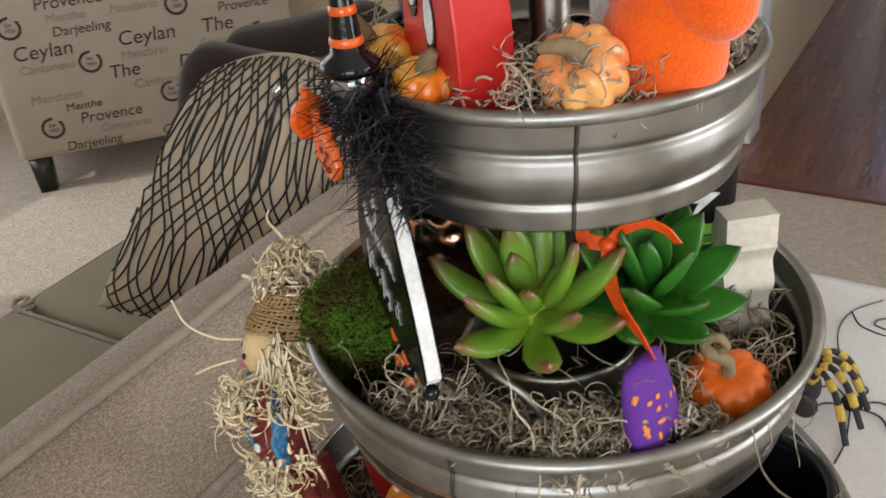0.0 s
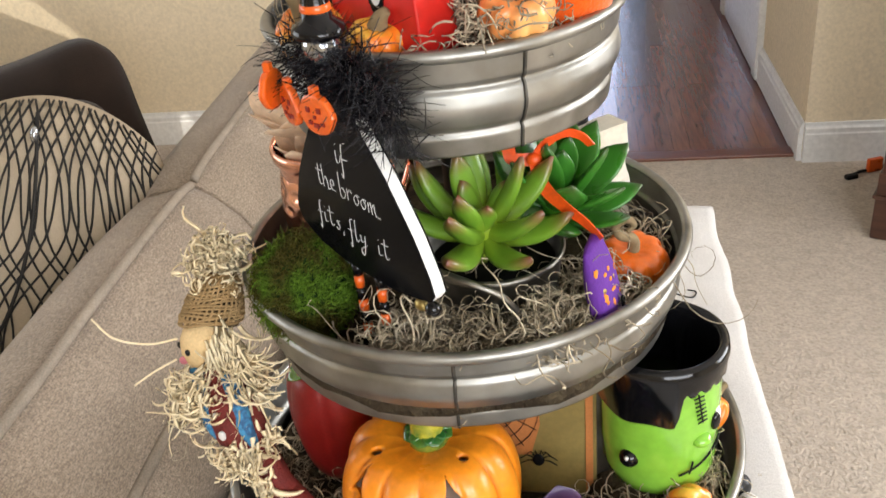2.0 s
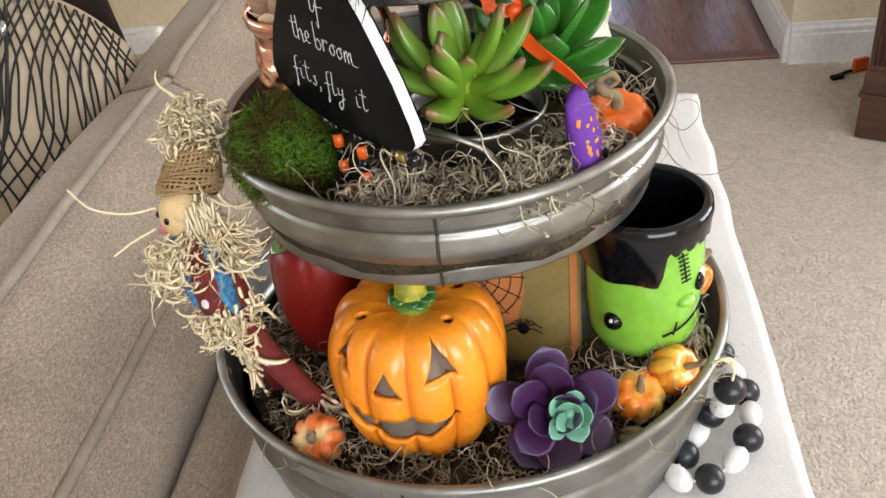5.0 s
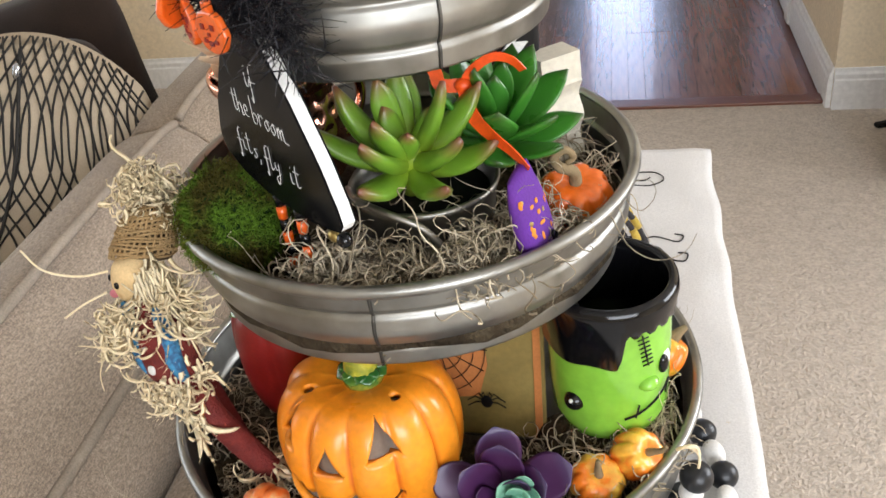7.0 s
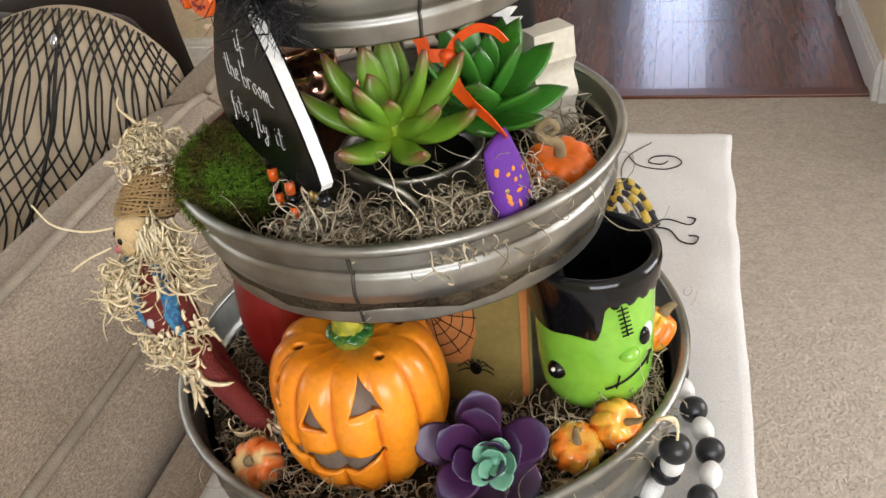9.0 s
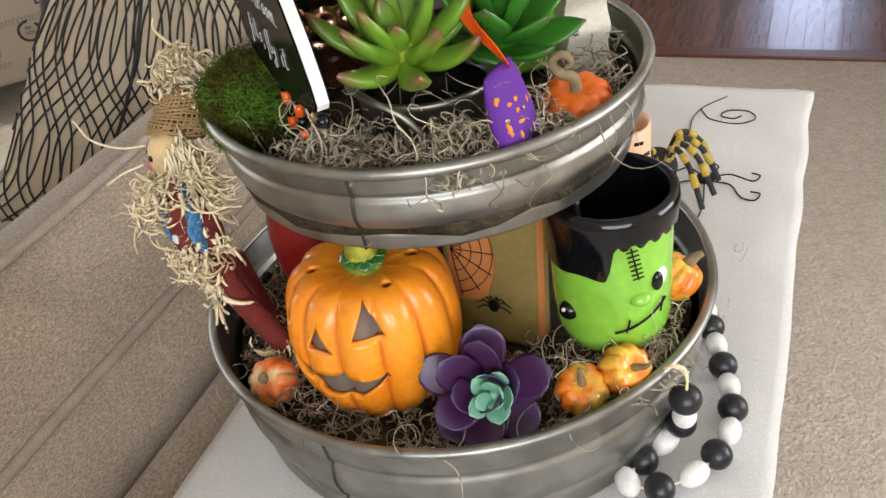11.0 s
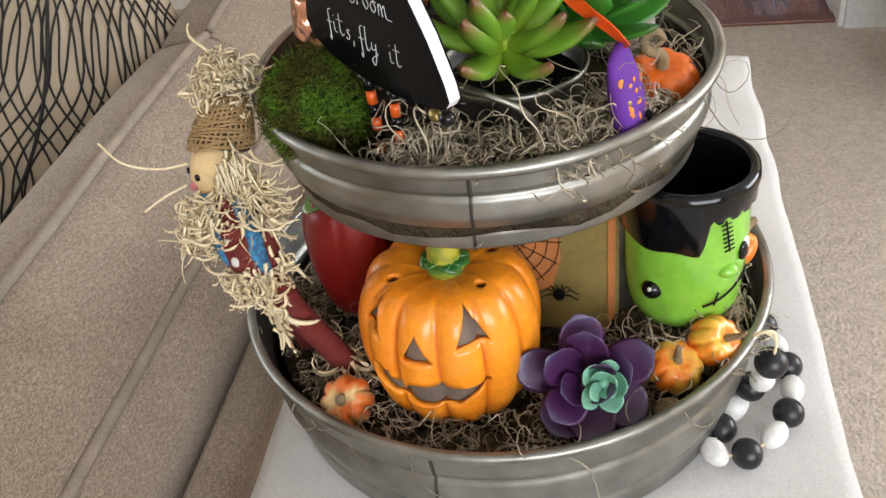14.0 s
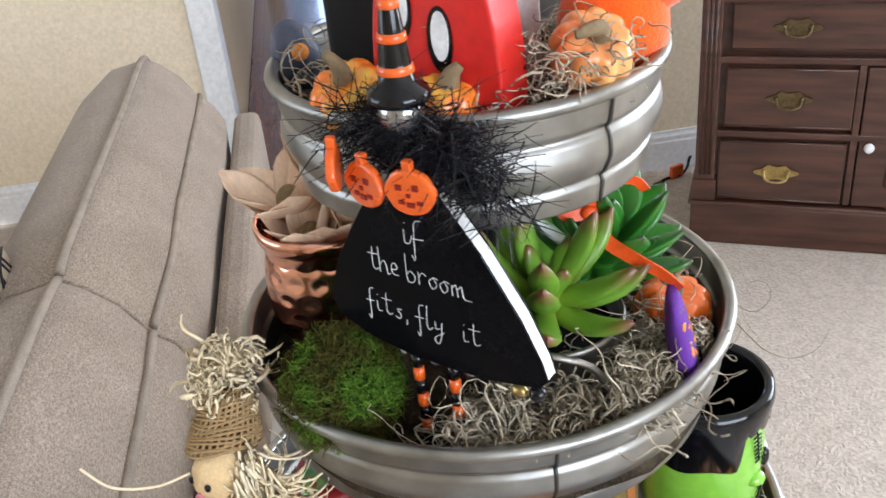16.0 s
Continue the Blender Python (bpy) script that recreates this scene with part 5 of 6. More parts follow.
for u0, u1 in ((0.019, 0.0219), (0.0446, 0.0459)):
    for i in range(7):
        z = 1.072 - 0.0098 * i
        uu = u0 + (u1 - u0) * i / 6
        part("leg_bead", lathe([(0, 0), (0.0034, 0.0004), (0.0036, 0.0048), (0.0034, 0.0092), (0, 0.0096)], 14, at=(uu, -0.127, z - 0.0098)), M["black_gloss"] if i % 2 == 0 else M["plastic_orange"], witch)
    part("shoe", ball(0.006, 0.009, 0.004, (u1, -0.131, 1.006), 12, 8), M["black_gloss"], witch)
part("charm", ball(0.0050, 0.0050, 0.0050, (0.0992, -0.128, 1.072), 16, 10), M["black_gloss"], witch, "black glass bead charm")
part("charm", ball(0.0052, 0.004, 0.0045, (0.088, -0.128, 1.070), 14, 8), M["brass_bright"], witch, "gold bead charm")
for u in (0.010, 0.032, 0.056):
    part("charm", ball(0.0032, 0.0032, 0.0032, (u, -0.126, 1.070), 12, 8), M["silver_bead"], witch)

# ---- monster head, wooden block, purple tag, ribbon ----
mh = thing("monster_ornament", pose(0.058, 0.078, 1.000, 0, 0, 35), "green monster-head ornament with black hair and white bolt", "ornament")
part("face", smooth(box(0.062, 0.056, 0.085, (0, 0, 0.0425), 0.010, 4)), M["frank_green"], mh)
part("hair", smooth(box(0.070, 0.064, 0.066, (0, 0, 0.108), 0.010, 4)), M["black_matt"], mh, "black hair cap")
zz = [(-0.012, 0.022), (0.0, 0.020), (-0.006, 0.013), (0.006, 0.011), (-0.002, 0.004), (0.010, 0.002), (-0.010, -0.016), (-0.004, -0.004), (-0.014, -0.002), (-0.007, 0.006), (-0.016, 0.008)]
part("bolt", slab(zz, 0.002, m=pose(0.010, -0.0335, 0.101)), M["chalk"], mh, "white zigzag bolt")
part("brow", box(0.030, 0.003, 0.006, (0.010, -0.0285, 0.066), 0.001), M["leaf_glaze"], mh)
wb = thing("wooden_block", pose(0.111, 0.066, 0.998, 0, 0, 38), "whitewashed wooden block with rippled face", "wood block")
ripple = [(0.012 + 0.003 * math.sin(z * 190) * (1 if z < 0.07 else 0.2), z) for z in np.linspace(0, 0.094, 40)]
part("block", smooth(loft([[(-0.018, -d, z), (0.018, -d, z), (0.018, 0.012, z), (-0.018, 0.012, z)] for d, z in ripple]), False), M["wood_white"], wb)
part("rim_bead", lathe([(0, 0), (0.003, 0.001), (0.003, 0.004), (0, 0.005)], 12, at=(-0.012, -0.014, 0.040)), M["zinc"], wb)
tag = thing("purple_tag", pose(0.115, -0.106, 1.000, -10, -6, 72), "purple stuffed cotton tag printed with orange shapes", "fabric tag")
pr = []
for i in range(15):
    s = i / 14
    w = 0.0210 * (math.sin(math.pi * (0.06 + 0.86 * s)) ** 0.30)
    t = 0.0088 * math.sin(math.pi * (0.04 + 0.92 * s)) ** 0.6
    pr.append([(w * math.copysign(abs(math.cos(q)) ** 0.8, math.cos(q)), t * math.sin(q), 0.086 * s + 0.10 * w * math.cos(q) * (s - 0.2)) for q in np.linspace(0, 2 * math.pi, 25)[:-1]])
part("pillow", loft(pr), M["purple_cloth"], tag)
part("seam", tube([(0.0210 * (math.sin(math.pi * (0.06 + 0.86 * s)) ** 0.30), 0, 0.086 * s + 0.002 * (s - 0.2)) for s in np.linspace(0.02, 0.98, 18)], 0.0012, 6), M["purple_cloth"], tag)
rnd = random.Random(9)
for i in range(26):
    s = rnd.uniform(0.1, 0.9)
    w = 0.0210 * (math.sin(math.pi * (0.06 + 0.86 * s)) ** 0.30)
    q = rnd.uniform(-2.6, -0.5)
    t = 0.0088 * math.sin(math.pi * (0.04 + 0.92 * s)) ** 0.6
    c = Vector((w * math.cos(q), t * math.sin(q) - 0.0002, 0.086 * s))
    part("print", ball(rnd.uniform(0.0012, 0.0022), 0.0006, rnd.uniform(0.0015, 0.0034), u=8, v=6, m=pose(*c, 0, rnd.uniform(0, 180), math.degrees(q) + 90)), M["print_orange"] if rnd.random() < 0.65 else M["brass_bright"], tag)
part("printed_letter", tube(spline([(0.003, -0.0106, 0.020), (0.003, -0.0108, 0.036), (0.010, -0.0098, 0.033), (0.004, -0.0108, 0.028), (0.012, -0.0092, 0.020)], 5), 0.0011, 5), M["black_matt"], tag, "black printed letter")


def band(points, width, mat, name, label, twist=0.0):
    pts = spline(points, 10)
    b = bmesh.new()
    prev = None
    for i, p in enumerate(pts):
        d = (pts[min(i + 1, len(pts) - 1)] - pts[max(i - 1, 0)]).normalized()
        side = Matrix.Rotation(twist * i / len(pts), 3, d) @ d.cross(Vector((0.25, -0.9, 0.35))).normalized()
        nn = d.cross(side) * 0.0004
        row = [b.verts.new(p + side * width * k + nn * s) for k, s in ((-0.5, 1), (0.5, 1), (0.5, -1), (-0.5, -1))]
        if prev:
            for k in range(4):
                b.faces.new((prev[k], prev[(k + 1) % 4], row[(k + 1) % 4], row[k]))
        prev = row
    bmesh.ops.recalc_face_normals(b, faces=b.faces[:])
    return smooth(b, False)


rb = thing("orange_ribbon", pose(0, 0, 0), "orange satin ribbon tied to the purple tag", "ribbon")
part("tail", band([(0.0614, -0.0600, 1.1224), (0.0677, -0.0750, 1.1090), (0.0796, -0.0900, 1.1023), (0.0945, -0.1000, 1.0940), (0.1059, -0.1060, 1.0843)], 0.0090, M["ribbon"], "tail", "", 1.4), M["ribbon"], rb)
part("loop", band([(0.0614, -0.0600, 1.1224), (0.0688, -0.0600, 1.1330), (0.0816, -0.0600, 1.1408), (0.0930, -0.0580, 1.1380), (0.1007, -0.0550, 1.1290)], 0.0065, M["ribbon"], "loop", "", 1.0), M["ribbon"], rb)
part("loop", band([(0.0614, -0.0600, 1.1224), (0.0510, -0.0600, 1.1222), (0.0452, -0.0595, 1.1240), (0.0435, -0.0580, 1.1310), (0.0366, -0.0560, 1.1427)], 0.0090, M["ribbon"], "loop", "", -0.5), M["ribbon"], rb)
part("knot", ball(0.006, 0.005, 0.005, (0.0614, -0.0605, 1.1224), 12, 8), M["ribbon"], rb)

# ---- top tray ----
rd = thing("red_wood_cutout", pose(0, 0, 0, 0, 0, -38.02), "thick red painted wooden cut-out with painted eyes", "wood cut-out")
arch = [(-0.0105, 1.198), (0.0690, 1.198)] + [(0.0292 + 0.0398 * math.cos(q), 1.226 + 0.100 * math.sin(q)) for q in np.linspace(0, math.pi, 26)]
part("board", slab(arch, 0.033, 0.0015, m=pose(0, -0.089, 0)), M["red_gloss"], rd)
for u, z in ((0.011, 1.272), (0.0345, 1.256)):
    part("eye_outline", slab([(u + 0.0075 * math.cos(q), z + 0.018 * math.sin(q)) for q in np.linspace(0, 2 * math.pi, 24)[:-1]], 0.0012, m=pose(0, -0.0900, 0)), M["black_gloss"], rd)
    part("eye_white", slab([(u + 0.0005 + 0.0052 * math.cos(q), z + 0.002 + 0.0135 * math.sin(q)) for q in np.linspace(0, 2 * math.pi, 24)[:-1]], 0.0012, m=pose(0, -0.0907, 0)), M["chalk"], rd)
bc = thing("black_cutout", pose(-0.052, -0.018, 1.196, 0, 0, -38), "tall black matt ornament standing behind the red cut-out", "ornament")
part("board", box(0.058, 0.040, 0.150, (0, 0, 0.075), 0.006, 3), M["black_matt"], bc)
fg = thing("felt_pumpkin", pose(0.083, -0.042, 1.235, 0, 0, 0), "soft bright orange felted wool pumpkin", "felt ornament")
part("body", ball(0.034, 0.030, 0.042, (0, 0, 0.0), 28, 18), M["felt_orange"], fg)
part("fold", ball(0.026, 0.022, 0.022, (0.022, -0.002, 0.030), 22, 14, m=pose(0, 0, 0, 0, 25, 0)), M["felt_orange"], fg)
part("fold", ball(0.022, 0.020, 0.030, (-0.012, 0.004, 0.040), 22, 14), M["felt_orange"], fg)
wp = thing("white_post", pose(0.038, -0.006, 1.196), "narrow grey-white painted wooden post", "ornament")
part("post", box(0.018, 0.010, 0.150, (0, 0, 0.075), 0.002), M["bead_white"], wp)
ow = thing("owl_ornament", pose(-0.100, 0.030, 1.196, 0, -14, 20), "small grey-blue ornament with orange print", "ornament")
part("body", ball(0.016, 0.012, 0.026, (0, 0, 0.026), 18, 12), material("slate_blue", (0.07, 0.08, 0.12), 0.5, scale=60), ow)
part("print", ball(0.006, 0.003, 0.006, (0, -0.011, 0.032), 10, 8), M["print_orange"], ow)

# ---- on the runner: bead garland, spider, candle cup, stitched drawing ----
garland = thing("bead_garland", pose(0, 0, 0), "black and white wooden bead garland hanging off the tray", "bead garland")
BEADS = [(0.212, 0.105), (0.219, 0.080), (0.227, 0.056), (0.236, 0.029), (0.244, 0.003), (0.250, -0.023), (0.250, -0.051), (0.243, -0.079), (0.228, -0.104), (0.204, -0.125), (0.178, -0.124), (0.186, -0.098), (0.200, -0.074), (0.208, -0.050)]
BEADS = [Vector((x, y, CLOTH + 0.0125)) for x, y in BEADS] + [Vector((0.217, -0.084, 0.772)), Vector((0.219, -0.097, 0.804))]
BEADS[-3] = Vector((0.212, -0.066, 0.745))
for i, p in enumerate(BEADS):
    nxt, prv = BEADS[min(i + 1, len(BEADS) - 1)], BEADS[max(i - 1, 0)]
    q = (nxt - prv).to_track_quat("Z", "Y").to_matrix().to_4x4()
    if i % 2 == 0:
        b = part("bead", ball(0.0100, 0.0100, 0.0145, u=18, v=12), M["bead_white"], garland, "white oval bead")
    else:
        b = part("bead", ball(0.0132, 0.0132, 0.0125, u=20, v=14), M["bead_black"], garland, "black round bead")
    b.matrix_basis = Matrix.Translation(p) @ q
part("cord", tube(spline([(0.200, -0.094, 0.828), (0.211, -0.098, 0.837), (0.220, -0.100, 0.830)] + [tuple(p) for p in BEADS[::-1]], 4), 0.0012, 6), M["raffia"], garland, "jute cord")
part("end_bow", tube(spline([(0.203, -0.098, 0.833), (0.209, -0.102, 0.841), (0.217, -0.101, 0.840), (0.220, -0.099, 0.830)], 6), 0.0016, 6), M["raffia"], garland)

sp = thing("plush_spider", pose(0.126, 0.345, CLOTH, 0, 0, 20), "fuzzy black and yellow striped toy spider", "toy spider")
part("body", ball(0.022, 0.030, 0.018, (0, 0, 0.030), 20, 14), M["plush_black"], sp)
part("head", ball(0.013, 0.013, 0.012, (0.0, -0.036, 0.028), 16, 10), M["plush_black"], sp)
for k, (a, L) in enumerate(((20, 0.075), (-8, 0.070), (-36, 0.070), (-62, 0.078), (160, 0.075), (188, 0.070), (216, 0.070), (242, 0.078))):
    ca, sa = math.cos(radians(a)), math.sin(radians(a))
    pts = spline([(0.010 * ca, 0.012 * sa, 0.030), (0.35 * L * ca, 0.35 * L * sa, 0.064), (0.7 * L * ca, 0.7 * L * sa, 0.050), (L * ca, L * sa, 0.006)], 6)
    leg = part("leg", tube(pts, 0.0036, 8), M["plush_black"], sp)
    for j in range(1, len(pts) - 2, 4):
        part("stripe", tube(pts[j:j + 3], 0.0046, 8), M["plush_yellow"], leg, "yellow fuzzy stripe")
cup = thing("candle_cup", pose(0.095, 0.262, CLOTH), "peach glass candle cup with black bat print", "candle holder")
part("glass", lathe([(0, 0), (0.032, 0), (0.034, 0.004), (0.036, 0.13), (0.034, 0.132), (0.032, 0.128), (0.031, 0.008), (0, 0.007)], 40), M["peach"], cup)
for az, z in ((-40, 0.118), (-70, 0.108), (-20, 0.100), (-55, 0.095)):
    a = radians(az)
    part("bat_print", box(0.012, 0.001, 0.004, rot=pose(0, 0, 0, 0, 10, az + 90).to_3x3().to_4x4(), at=(0.0358 * math.cos(a), 0.0358 * math.sin(a), z)), M["black_matt"], cup)


def stitched(points, r=0.0009):
    return part("embroidery", tube([Vector((x, y, 0.0022 + 0.004 - 0.004)) + Vector((0, 0, 0.0008)) for x, y in [(p[0], p[1]) for p in spline([(a, b_, 0) for a, b_ in points], 8)]], r, 6), M["black_matt"], runner, "black embroidered line")


stitched([(0.180, 0.590), (0.150, 0.550), (0.142, 0.500), (0.158, 0.430), (0.172, 0.385)], 0.0007)
stitched([(0.150, 0.548), (0.165, 0.522), (0.200, 0.512), (0.222, 0.528), (0.212, 0.548), (0.186, 0.548), (0.178, 0.532), (0.195, 0.526), (0.204, 0.535)])
part("embroidered_body", ball(0.012, 0.015, 0.0016, (0.178, 0.372, 0.0030), 16, 8), M["black_matt"], runner, "black embroidered spider body")
for pts in ([(0.184, 0.372), (0.205, 0.384), (0.232, 0.372), (0.240, 0.385), (0.230, 0.390)], [(0.184, 0.366), (0.208, 0.360), (0.222, 0.335), (0.238, 0.330), (0.243, 0.345), (0.232, 0.348)],
            [(0.172, 0.378), (0.155, 0.394), (0.140, 0.384), (0.136, 0.398)], [(0.172, 0.366), (0.152, 0.360), (0.142, 0.345)], [(0.182, 0.380), (0.190, 0.400), (0.176, 0.412)],
            [(0.178, 0.360), (0.182, 0.310), (0.178, 0.270)], [(0.10, -0.215), (0.115, -0.26), (0.120, -0.33)], [(-0.09, -0.225), (-0.105, -0.30), (-0.100, -0.36)]):
    stitched(pts)
strand_object("loose_moss", strands(9, lambda r: ((r.uniform(0.20, 0.26), r.uniform(0.0, 0.25), CLOTH + 0.004), (r.gauss(0, 1), r.gauss(0, 1), 0)), 0.022, 0.0005, 61), M["moss_strand"], pose(0, 0, 0), "loose moss fibres fallen on the runner", "moss")
strand_object("moss_wisps", strands(9, lambda r: ((lambda a: ((0.172 * math.cos(a), 0.172 * math.sin(a), 1.036)))(radians(r.uniform(-50, -15))), (r.gauss(0.6, 0.4), r.gauss(-0.5, 0.4), -0.5)), 0.06, 0.0006, 62, wild=0.9), M["moss_strand"], pose(0, 0, 0), "long moss wisps hanging over the middle tray rim", "moss")
strand_object("moss_wisps", strands(22, lambda r: ((lambda a: ((0.222 * math.cos(a), 0.222 * math.sin(a), 0.832)))(radians(r.uniform(-200, -20))), (r.gauss(0, 0.6), r.gauss(-0.4, 0.5), -0.2)), 0.05, 0.0006, 63, wild=0.9), M["moss_strand"], pose(0, 0, 0), "moss wisps over the bottom tray rim", "moss")

def sofa_fibre(rnd):
    y = rnd.uniform(-0.20, 0.10)
    return (-0.356 + 0.05 * rnd.random(), y, 0.752 - 0.02 * rnd.random()), (0.25, -0.9, -0.35)


strand_object("loose_moss", strands(5, sofa_fibre, 0.07, 0.0005, 64, wild=0.5), M["moss_strand"], pose(0, 0, 0), "long pale moss fibres caught on the sofa", "moss")

# ---- pillows on the sofa ----
def pillow_surface(W, H, T, gather, soft=0.0):
    def f(u, v, side):
        w = W * (1 - gather * ((v + 1) / 2) ** 1.6) * (1 - 0.09 * (1 - v * v))
        e = max(0.0, (1 - abs(u) ** 2.6)) ** 0.5 * max(0.0, (1 - abs(v) ** 2.6)) ** 0.5
        w *= 1 - soft * abs(u) * v ** 6
        crease = 0.006 * noise.noise((u * 3.1, v * 3.7, side * 5.0)) * e
        return Vector((u * w, side * (T * e + crease), v * H * (1 - soft * u ** 6 * abs(v)) * (1 - 0.07 * (1 - u * u) - (0.32 * u * u * v if gather > 0.3 and v > 0 else 0))))
    return f


def pillow_bm(f, n=28):
    b = bmesh.new()
    for side in (-1, 1):
        g = [[b.verts.new(f(-1 + 2 * i / n, -1 + 2 * j / n, side)) for i in range(n + 1)] for j in range(n + 1)]
        for j in range(n):
            for i in range(n):
                b.faces.new((g[j][i], g[j][i + 1], g[j + 1][i + 1], g[j + 1][i]))
    bmesh.ops.remove_doubles(b, verts=b.verts, dist=1e-5)
    bmesh.ops.recalc_face_normals(b, faces=b.faces[:])
    return smooth(b)


NETP = pose(-0.722, 0.510, 0.722, -14, 17, 22)
netted = thing("netted_pillow", NETP, "cream linen pillow in a black fishnet cover", "pillow")
pf = pillow_surface(0.270, 0.262, 0.120, 0.45)
part("cushion", pillow_bm(pf), M["pillow"], netted)


def cords(side, slope, count):
    b = None
    for k in range(-count, count + 1):
        c = k / count * 1.30
        pts = []
        for s in np.linspace(-1, 1, 34):
            v = s
            u = (c + slope * (0.40 * s + 0.05 * math.sin(7 * s))) * (1 - 0.10 * s) + 0.02 * math.sin(5 * s + 2 * k)
            if abs(u) <= 0.985:
                p = pf(u, v * 0.985, side)
                pts.append(p + Vector((0, side * 0.0022, 0)))
        if len(pts) > 3:
            b = tube(pts, 0.0017, 5, bm=b)
    return b


for side in (-1, 1):
    part("net", cords(side, 1, 13), M["net"], netted, "black net cords")
    part("net", cords(side, -1, 13), M["net"], netted, "black net cords")
part("drawstring", tube([pf(-0.10 + 0.28 * s - 0.5 * s * s, 0.92 - 1.5 * s, -1) + Vector((0, -0.005, 0)) for s in np.linspace(0, 1, 20)], 0.0026, 6), M["net"], netted, "black drawstring")
part("cord_lock", ball(0.006, 0.006, 0.013, pf(-0.10, 0.80, -1) + Vector((0, -0.008, 0)), 12, 8), M["silver_bead"], netted, "clear plastic cord lock")
brown = thing("brown_pillow", pose(-0.890, 0.690, 0.672, -14, 12, 26), "dark brown velvet pillow behind the netted one", "pillow")
part("cushion", pillow_bm(pillow_surface(0.205, 0.235, 0.085, 0.05, 0.16)), M["brown_cloth"], brown)
brown2 = thing("brown_pillow", pose(-0.915, 0.900, 0.665, -12, -12, 12), "dark brown velvet pillow leaning further along the sofa", "pillow")
part("cushion", pillow_bm(pillow_surface(0.225, 0.250, 0.090, 0.02, 0.16)), M["brown_cloth"], brown2)

# ---- armchair with printed fabric ----
chair = thing("armchair", pose(-2.58, 1.31, 0, 0, 0, 46), "cream armchair in fabric printed with tea words", "armchair")
CW = 1.02
part("body", smooth(box(CW, 0.80, 0.66, (CW / 2 - 0.04, 0.42, 0.13 + 0.33), 0.03, 4)), M["chair_cloth"], chair)
part("back", smooth(box(CW, 0.20, 0.45, (CW / 2 - 0.04, 0.74, 0.95), 0.06, 4)), M["chair_cloth"], chair)
for x in (0.02, CW - 0.10):
    for y in (0.07, 0.77):
        part("leg", loft([[(x + sx * w, y + sy * w, z) for sx, sy in ((-1, -1), (1, -1), (1, 1), (-1, 1))] for w, z in ((0.028, 0.0), (0.036, 0.132))]), M["dark_leg"], chair, "square dark wooden leg")
rows_t = [
    (0.150, 0.046, M["ink"], [("Darjeeling", 0.22), ("Ceylan", 0.52), ("Provence", 0.82)]),
    (0.198, 0.040, M["ink_pale"], [("Cantonese", 0.34), ("Mandarin", 0.70)]),
    (0.240, 0.056, M["ink"], [("Provence", 0.30), ("Menthe", 0.66), ("Ceylan", 0.90)]),
    (0.292, 0.040, M["ink"], [("Menthe", 0.22), ("Mandarin", 0.68)]),
    (0.332, 0.046, M["ink_pale"], [("Mandarin", 0.14), ("Cantonese", 0.50), ("Menthe", 0.84)]),
    (0.380, 0.066, M["ink"], [("The", 0.38), ("Darjeeling", 0.70)]),
    (0.440, 0.042, M["ink_pale"], [("Cantonese", 0.14), ("Mandarin", 0.46), ("Cantonese", 0.74)]),
    (0.488, 0.070, M["ink"], [("Ceylan", 0.14), ("Ceylan", 0.48), ("The", 0.72)]),
    (0.552, 0.046, M["ink"], [("Darjeeling", 0.28), ("Provence", 0.82)]),
    (0.600, 0.042, M["ink_pale"], [("Menthe", 0.24), ("Mandarin", 0.46), ("Ceylan", 0.80)]),
    (0.645, 0.058, M["ink"], [("Provence", 0.26), ("Darjeeling", 0.74)]),
    (0.706, 0.056, M["ink"], [("Ceylan", 0.16), ("Provence", 0.46), ("Menthe", 0.80)])]
for z, size, mat, words in rows_t:
    for w, x in words:
        text_mesh(w, size, pose(x, 0.0185, z, 90, 0, 0), mat, chair, "printed_word", 0.0004, 0.15)
for x, z in ((0.10, 0.24), (0.52, 0.30), (0.28, 0.45), (0.86, 0.46), (0.06, 0.60), (0.60, 0.60)):
    b = None
    for k in range(17):
        q = radians(120 + 300 * k / 16 - 90 + 60)
        b = ball(0.008, 0.0006, 0.0045, u=8, v=6, bm=b, m=pose(0.034 * math.cos(q), 0, 0.034 * math.sin(q), 0, -math.degrees(q) + 60, 0))
    o = part("printed_wreath", b, M["ink"], chair)
    o.matrix_basis = pose(x, 0.0185, z)
    text_mesh("Est", 0.018, pose(0, -0.0002, 0.006, 90, 0, 0), M["ink"], o, "printed_word")
    text_mesh("1920", 0.018, pose(0, -0.0002, -0.014, 90, 0, 0), M["ink"], o, "printed_word")

# ---- dresser ----
DR = thing("dresser", pose(0.908, 1.716, 0, 0, 0, math.degrees(math.atan2(-0.455, 0.89))), "dark carved mahogany dresser with brass pulls", "dresser")
DW, DD, DH = 1.15, 0.45, 0.92
part("carcass", box(DW - 0.03, DD, DH - 0.12, (DW / 2, 0.02 + DD / 2, 0.12 + (DH - 0.12) / 2), 0.003), M["dresser"], DR)
part("plinth", box(DW + 0.02, DD + 0.02, 0.125, (DW / 2, DD / 2, 0.0635), 0.006), M["dresser"], DR)
part("plinth_moulding", box(DW + 0.034, DD + 0.03, 0.014, (DW / 2, DD / 2, 0.131), 0.005), M["dresser"], DR)
part("top", box(DW + 0.06, DD + 0.05, 0.03, (DW / 2, DD / 2, DH + 0.017), 0.008), M["dresser"], DR)
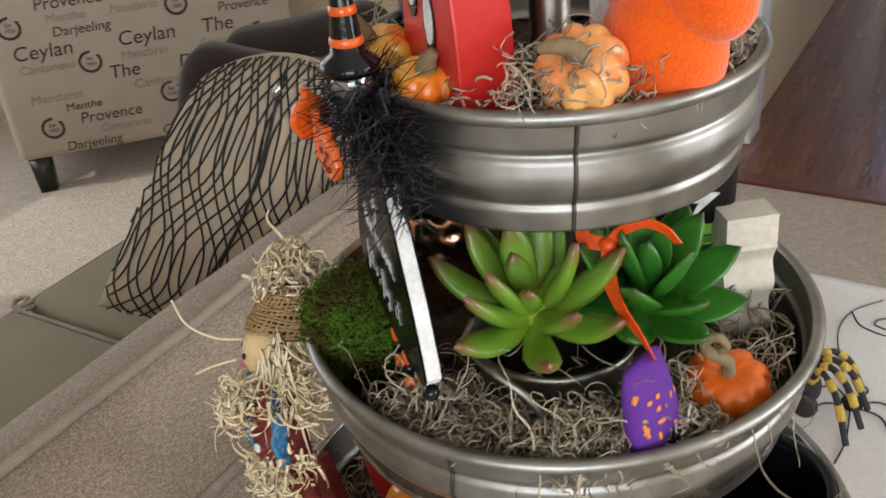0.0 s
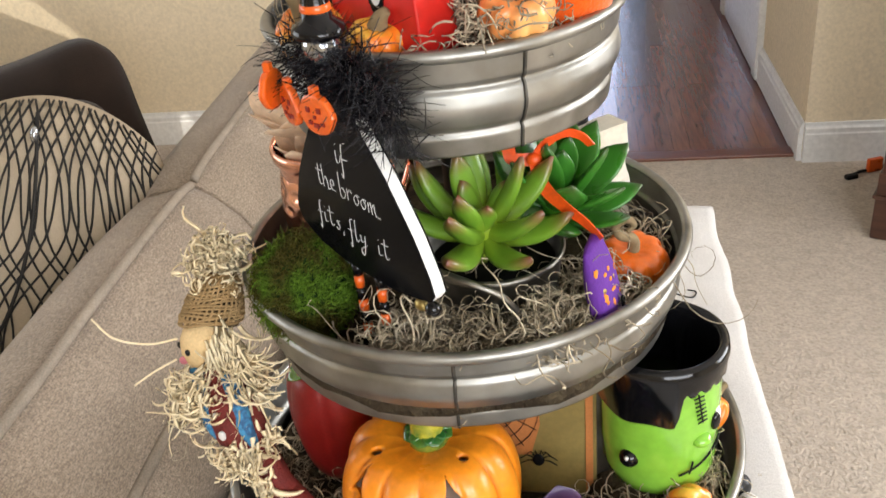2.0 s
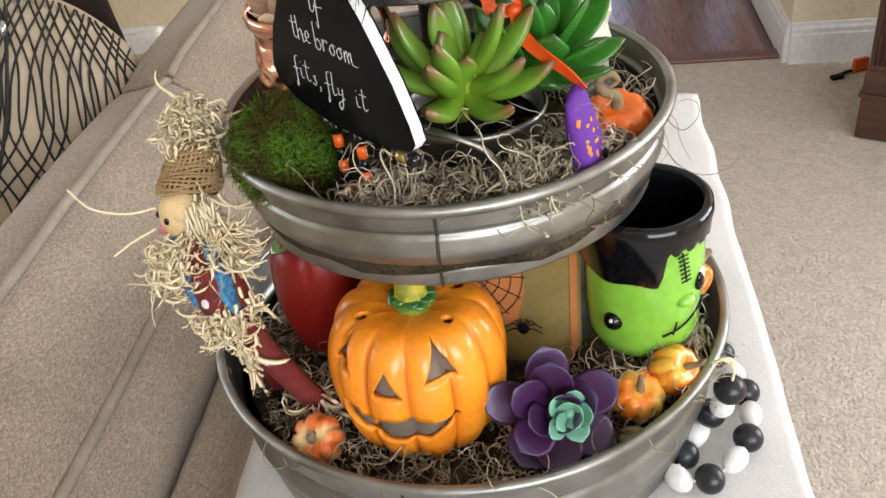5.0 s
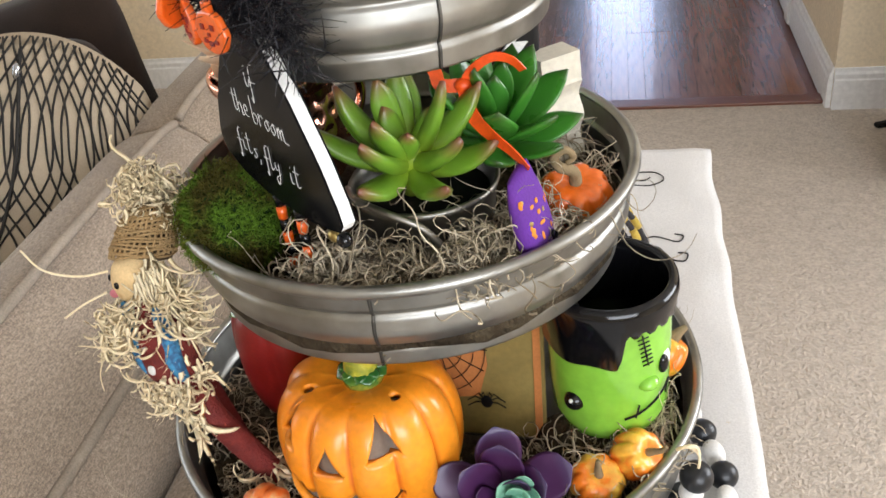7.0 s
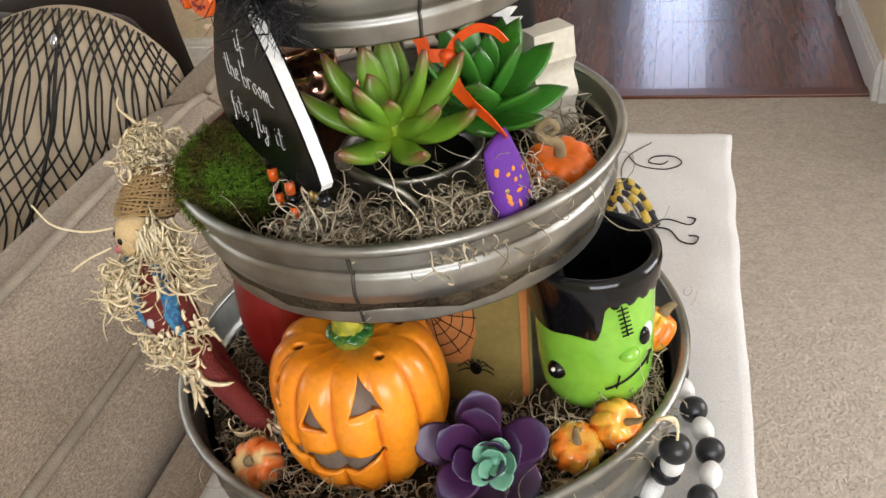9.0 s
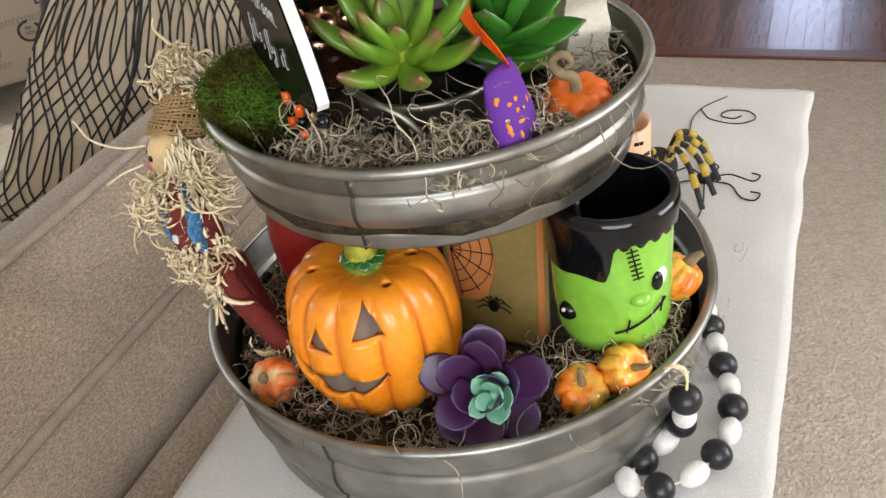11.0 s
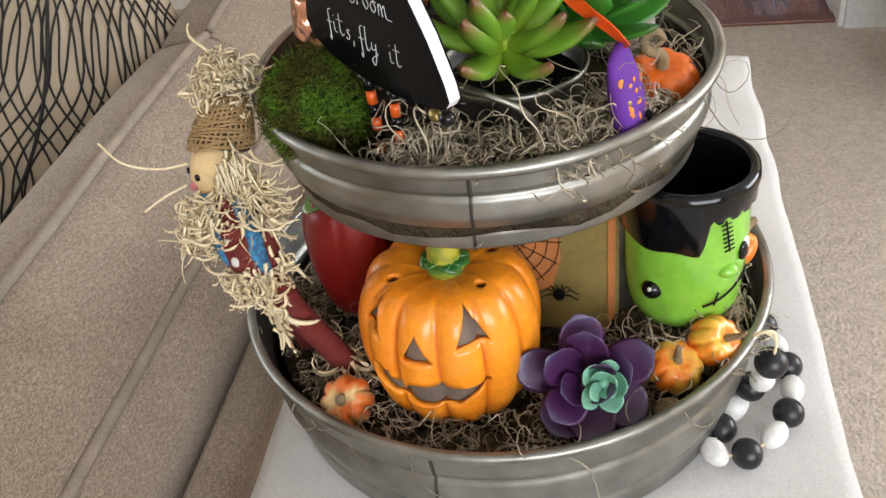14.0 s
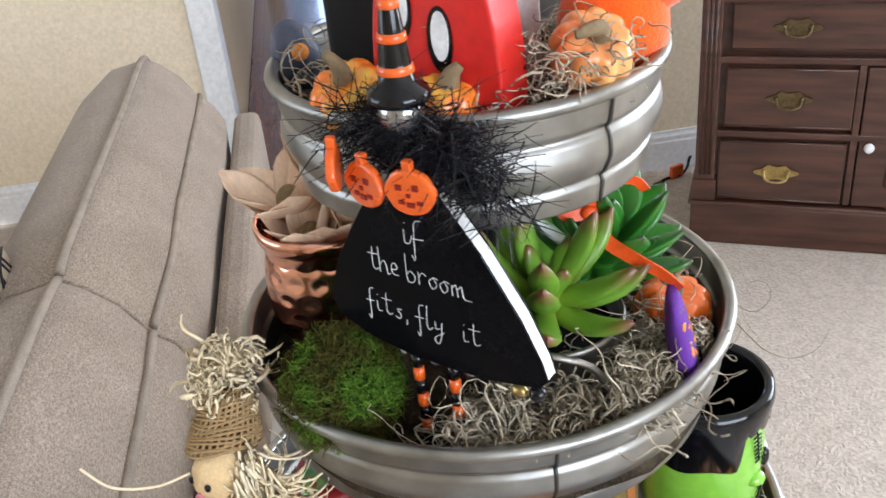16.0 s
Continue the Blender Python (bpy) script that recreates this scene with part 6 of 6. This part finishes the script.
for x in (0.025, DW - 0.025):
    ps_ = part("corner_post", box(0.055, 0.05, DH - 0.14, (x, 0.018, 0.138 + (DH - 0.14) / 2), 0.005), M["dresser"], DR)
    for dx in (-0.012, 0.0, 0.012):
        part("reed", tube([(x + dx, -0.007, 0.22), (x + dx, -0.007, DH - 0.08)], 0.0045, 8), M["dresser"], ps_)
    part("foot_block", box(0.066, 0.06, 0.065, (x, 0.016, 0.172), 0.004), M["dresser"], ps_)


def pull(x, z, mat, wide=0.052):
    g = part("pull", slab([(wide * math.cos(q) * (1 + 0.15 * math.cos(4 * q)), 0.022 * math.sin(q) * (1 + 0.2 * math.cos(6 * q))) for q in np.linspace(0, 2 * math.pi, 33)[:-1]], 0.003, m=pose(x, -0.012, z)), mat, DR, "pierced brass plate pull")
    part("bail", tube(spline([(x - 0.032, -0.018, z + 0.003), (x - 0.026, -0.030, z - 0.014), (x, -0.034, z - 0.019), (x + 0.026, -0.030, z - 0.014), (x + 0.032, -0.018, z + 0.003)], 6), 0.0032, 8), mat, g)
    for s in (-1, 1):
        part("rosette", ball(0.007, 0.006, 0.007, (x + s * 0.032, -0.016, z + 0.003), 12, 8), mat, g)


def drawer(x0, x1, z0, z1, mat, handle):
    d = part("drawer", box(x1 - x0, 0.022, z1 - z0, ((x0 + x1) / 2, 0.006, (z0 + z1) / 2), 0.004), M["dresser"], DR)
    for z in (z0, z1):
        part("drawer_bead", tube([(x0, -0.004, z), (x1, -0.004, z)], 0.0035, 6), M["dresser"], d)
    for hx in handle:
        pull(hx, (z0 + z1) / 2, mat)


drawer(0.076, DW - 0.076, 0.585, 0.705, M["brass"], (0.236, DW - 0.236))
drawer(0.068, 0.392, 0.370, 0.530, M["brass"], (0.231,))
drawer(0.060, 0.388, 0.150, 0.322, M["brass_bright"], (0.215,))
drawer(0.076, DW - 0.076, 0.730, 0.890, M["brass"], (0.236, DW - 0.236))
for z in (0.345, 0.555, 0.717):
    part("rail", box(DW - 0.10, 0.02, 0.020, (DW / 2, 0.004, z), 0.004), M["dresser"], DR)
part("stile", box(0.018, 0.020, 0.40, (0.402, 0.004, 0.345), 0.003), M["dresser"], DR)
dr = part("cupboard_door", box(DW - 0.49, 0.022, 0.395, (0.415 + (DW - 0.49) / 2, 0.006, 0.342), 0.004), M["dresser"], DR)
part("door_panel", box(DW - 0.64, 0.012, 0.27, (0.415 + (DW - 0.49) / 2, -0.008, 0.342), 0.005), M["dresser"], dr)
part("knob", ball(0.014, 0.012, 0.014, (0.440, -0.022, 0.325), 8, 6), M["glass_knob"], dr, "faceted clear glass knob")

# ---- orange toy on the carpet beside the wall ----
toy = thing("cable_toy", pose(1.030, 2.125, 0.0, 0, 0, 20), "dark cord with an orange tab on the carpet", "cord")
part("cord", tube(spline([(-0.10, -0.01, 0.007), (-0.05, 0.01, 0.006), (0.0, 0.0, 0.008), (0.05, 0.02, 0.012), (0.09, 0.05, 0.03), (0.12, 0.055, 0.05)], 6), 0.005, 8), M["black_matt"], toy)
part("plug", box(0.04, 0.02, 0.014, (-0.10, -0.012, 0.008), 0.004), M["black_matt"], toy)
part("tab", box(0.05, 0.016, 0.045, (-0.01, 0.004, 0.024), 0.004, rot=None), M["plastic_orange"], toy, "orange plastic tab")

# ---- hall floor: threshold and planks ----
single("threshold", box(HALL_R - HALL_L, 0.06, 0.014, bevel=0.004), M["threshold"], pose((HALL_L + HALL_R) / 2, THRESH + 0.012, 0.004), "dark wood threshold strip at the hall", "threshold", kind="structure")
hall = single("hall_floor", box(HALL_R - HALL_L - 0.004, 4.68, 0.004), M["threshold"], pose((HALL_L + HALL_R) / 2, THRESH + 0.045 + 2.34, -0.009), "glossy red-brown oak plank hall floor", "wood floor", kind="structure")
PW, GAP = 0.0575, 0.0005
lens = (0.62, 0.85, 1.1)
plank_me = []
for L in lens:
    b = box(PW - GAP, L - 0.002, 0.010, (0, 0, 0.006), 0.0004, 1)
    me = bpy.data.meshes.new("plank")
    b.to_mesh(me)
    b.free()
    me.materials.append(M["wood_floor"])
    plank_me.append(me)
rnd = random.Random(77)
for i in range(int((HALL_R - HALL_L) / PW)):
    y = -2.335 - 0.0
    while y < 2.3:
        k = rnd.randrange(3)
        o = new("plank", plank_me[k])
        o.parent = hall
        o.matrix_basis = pose(-(HALL_R - HALL_L) / 2 + PW * (i + 0.5) + 0.004, y + lens[k] / 2, 0.0)
        y += lens[k]
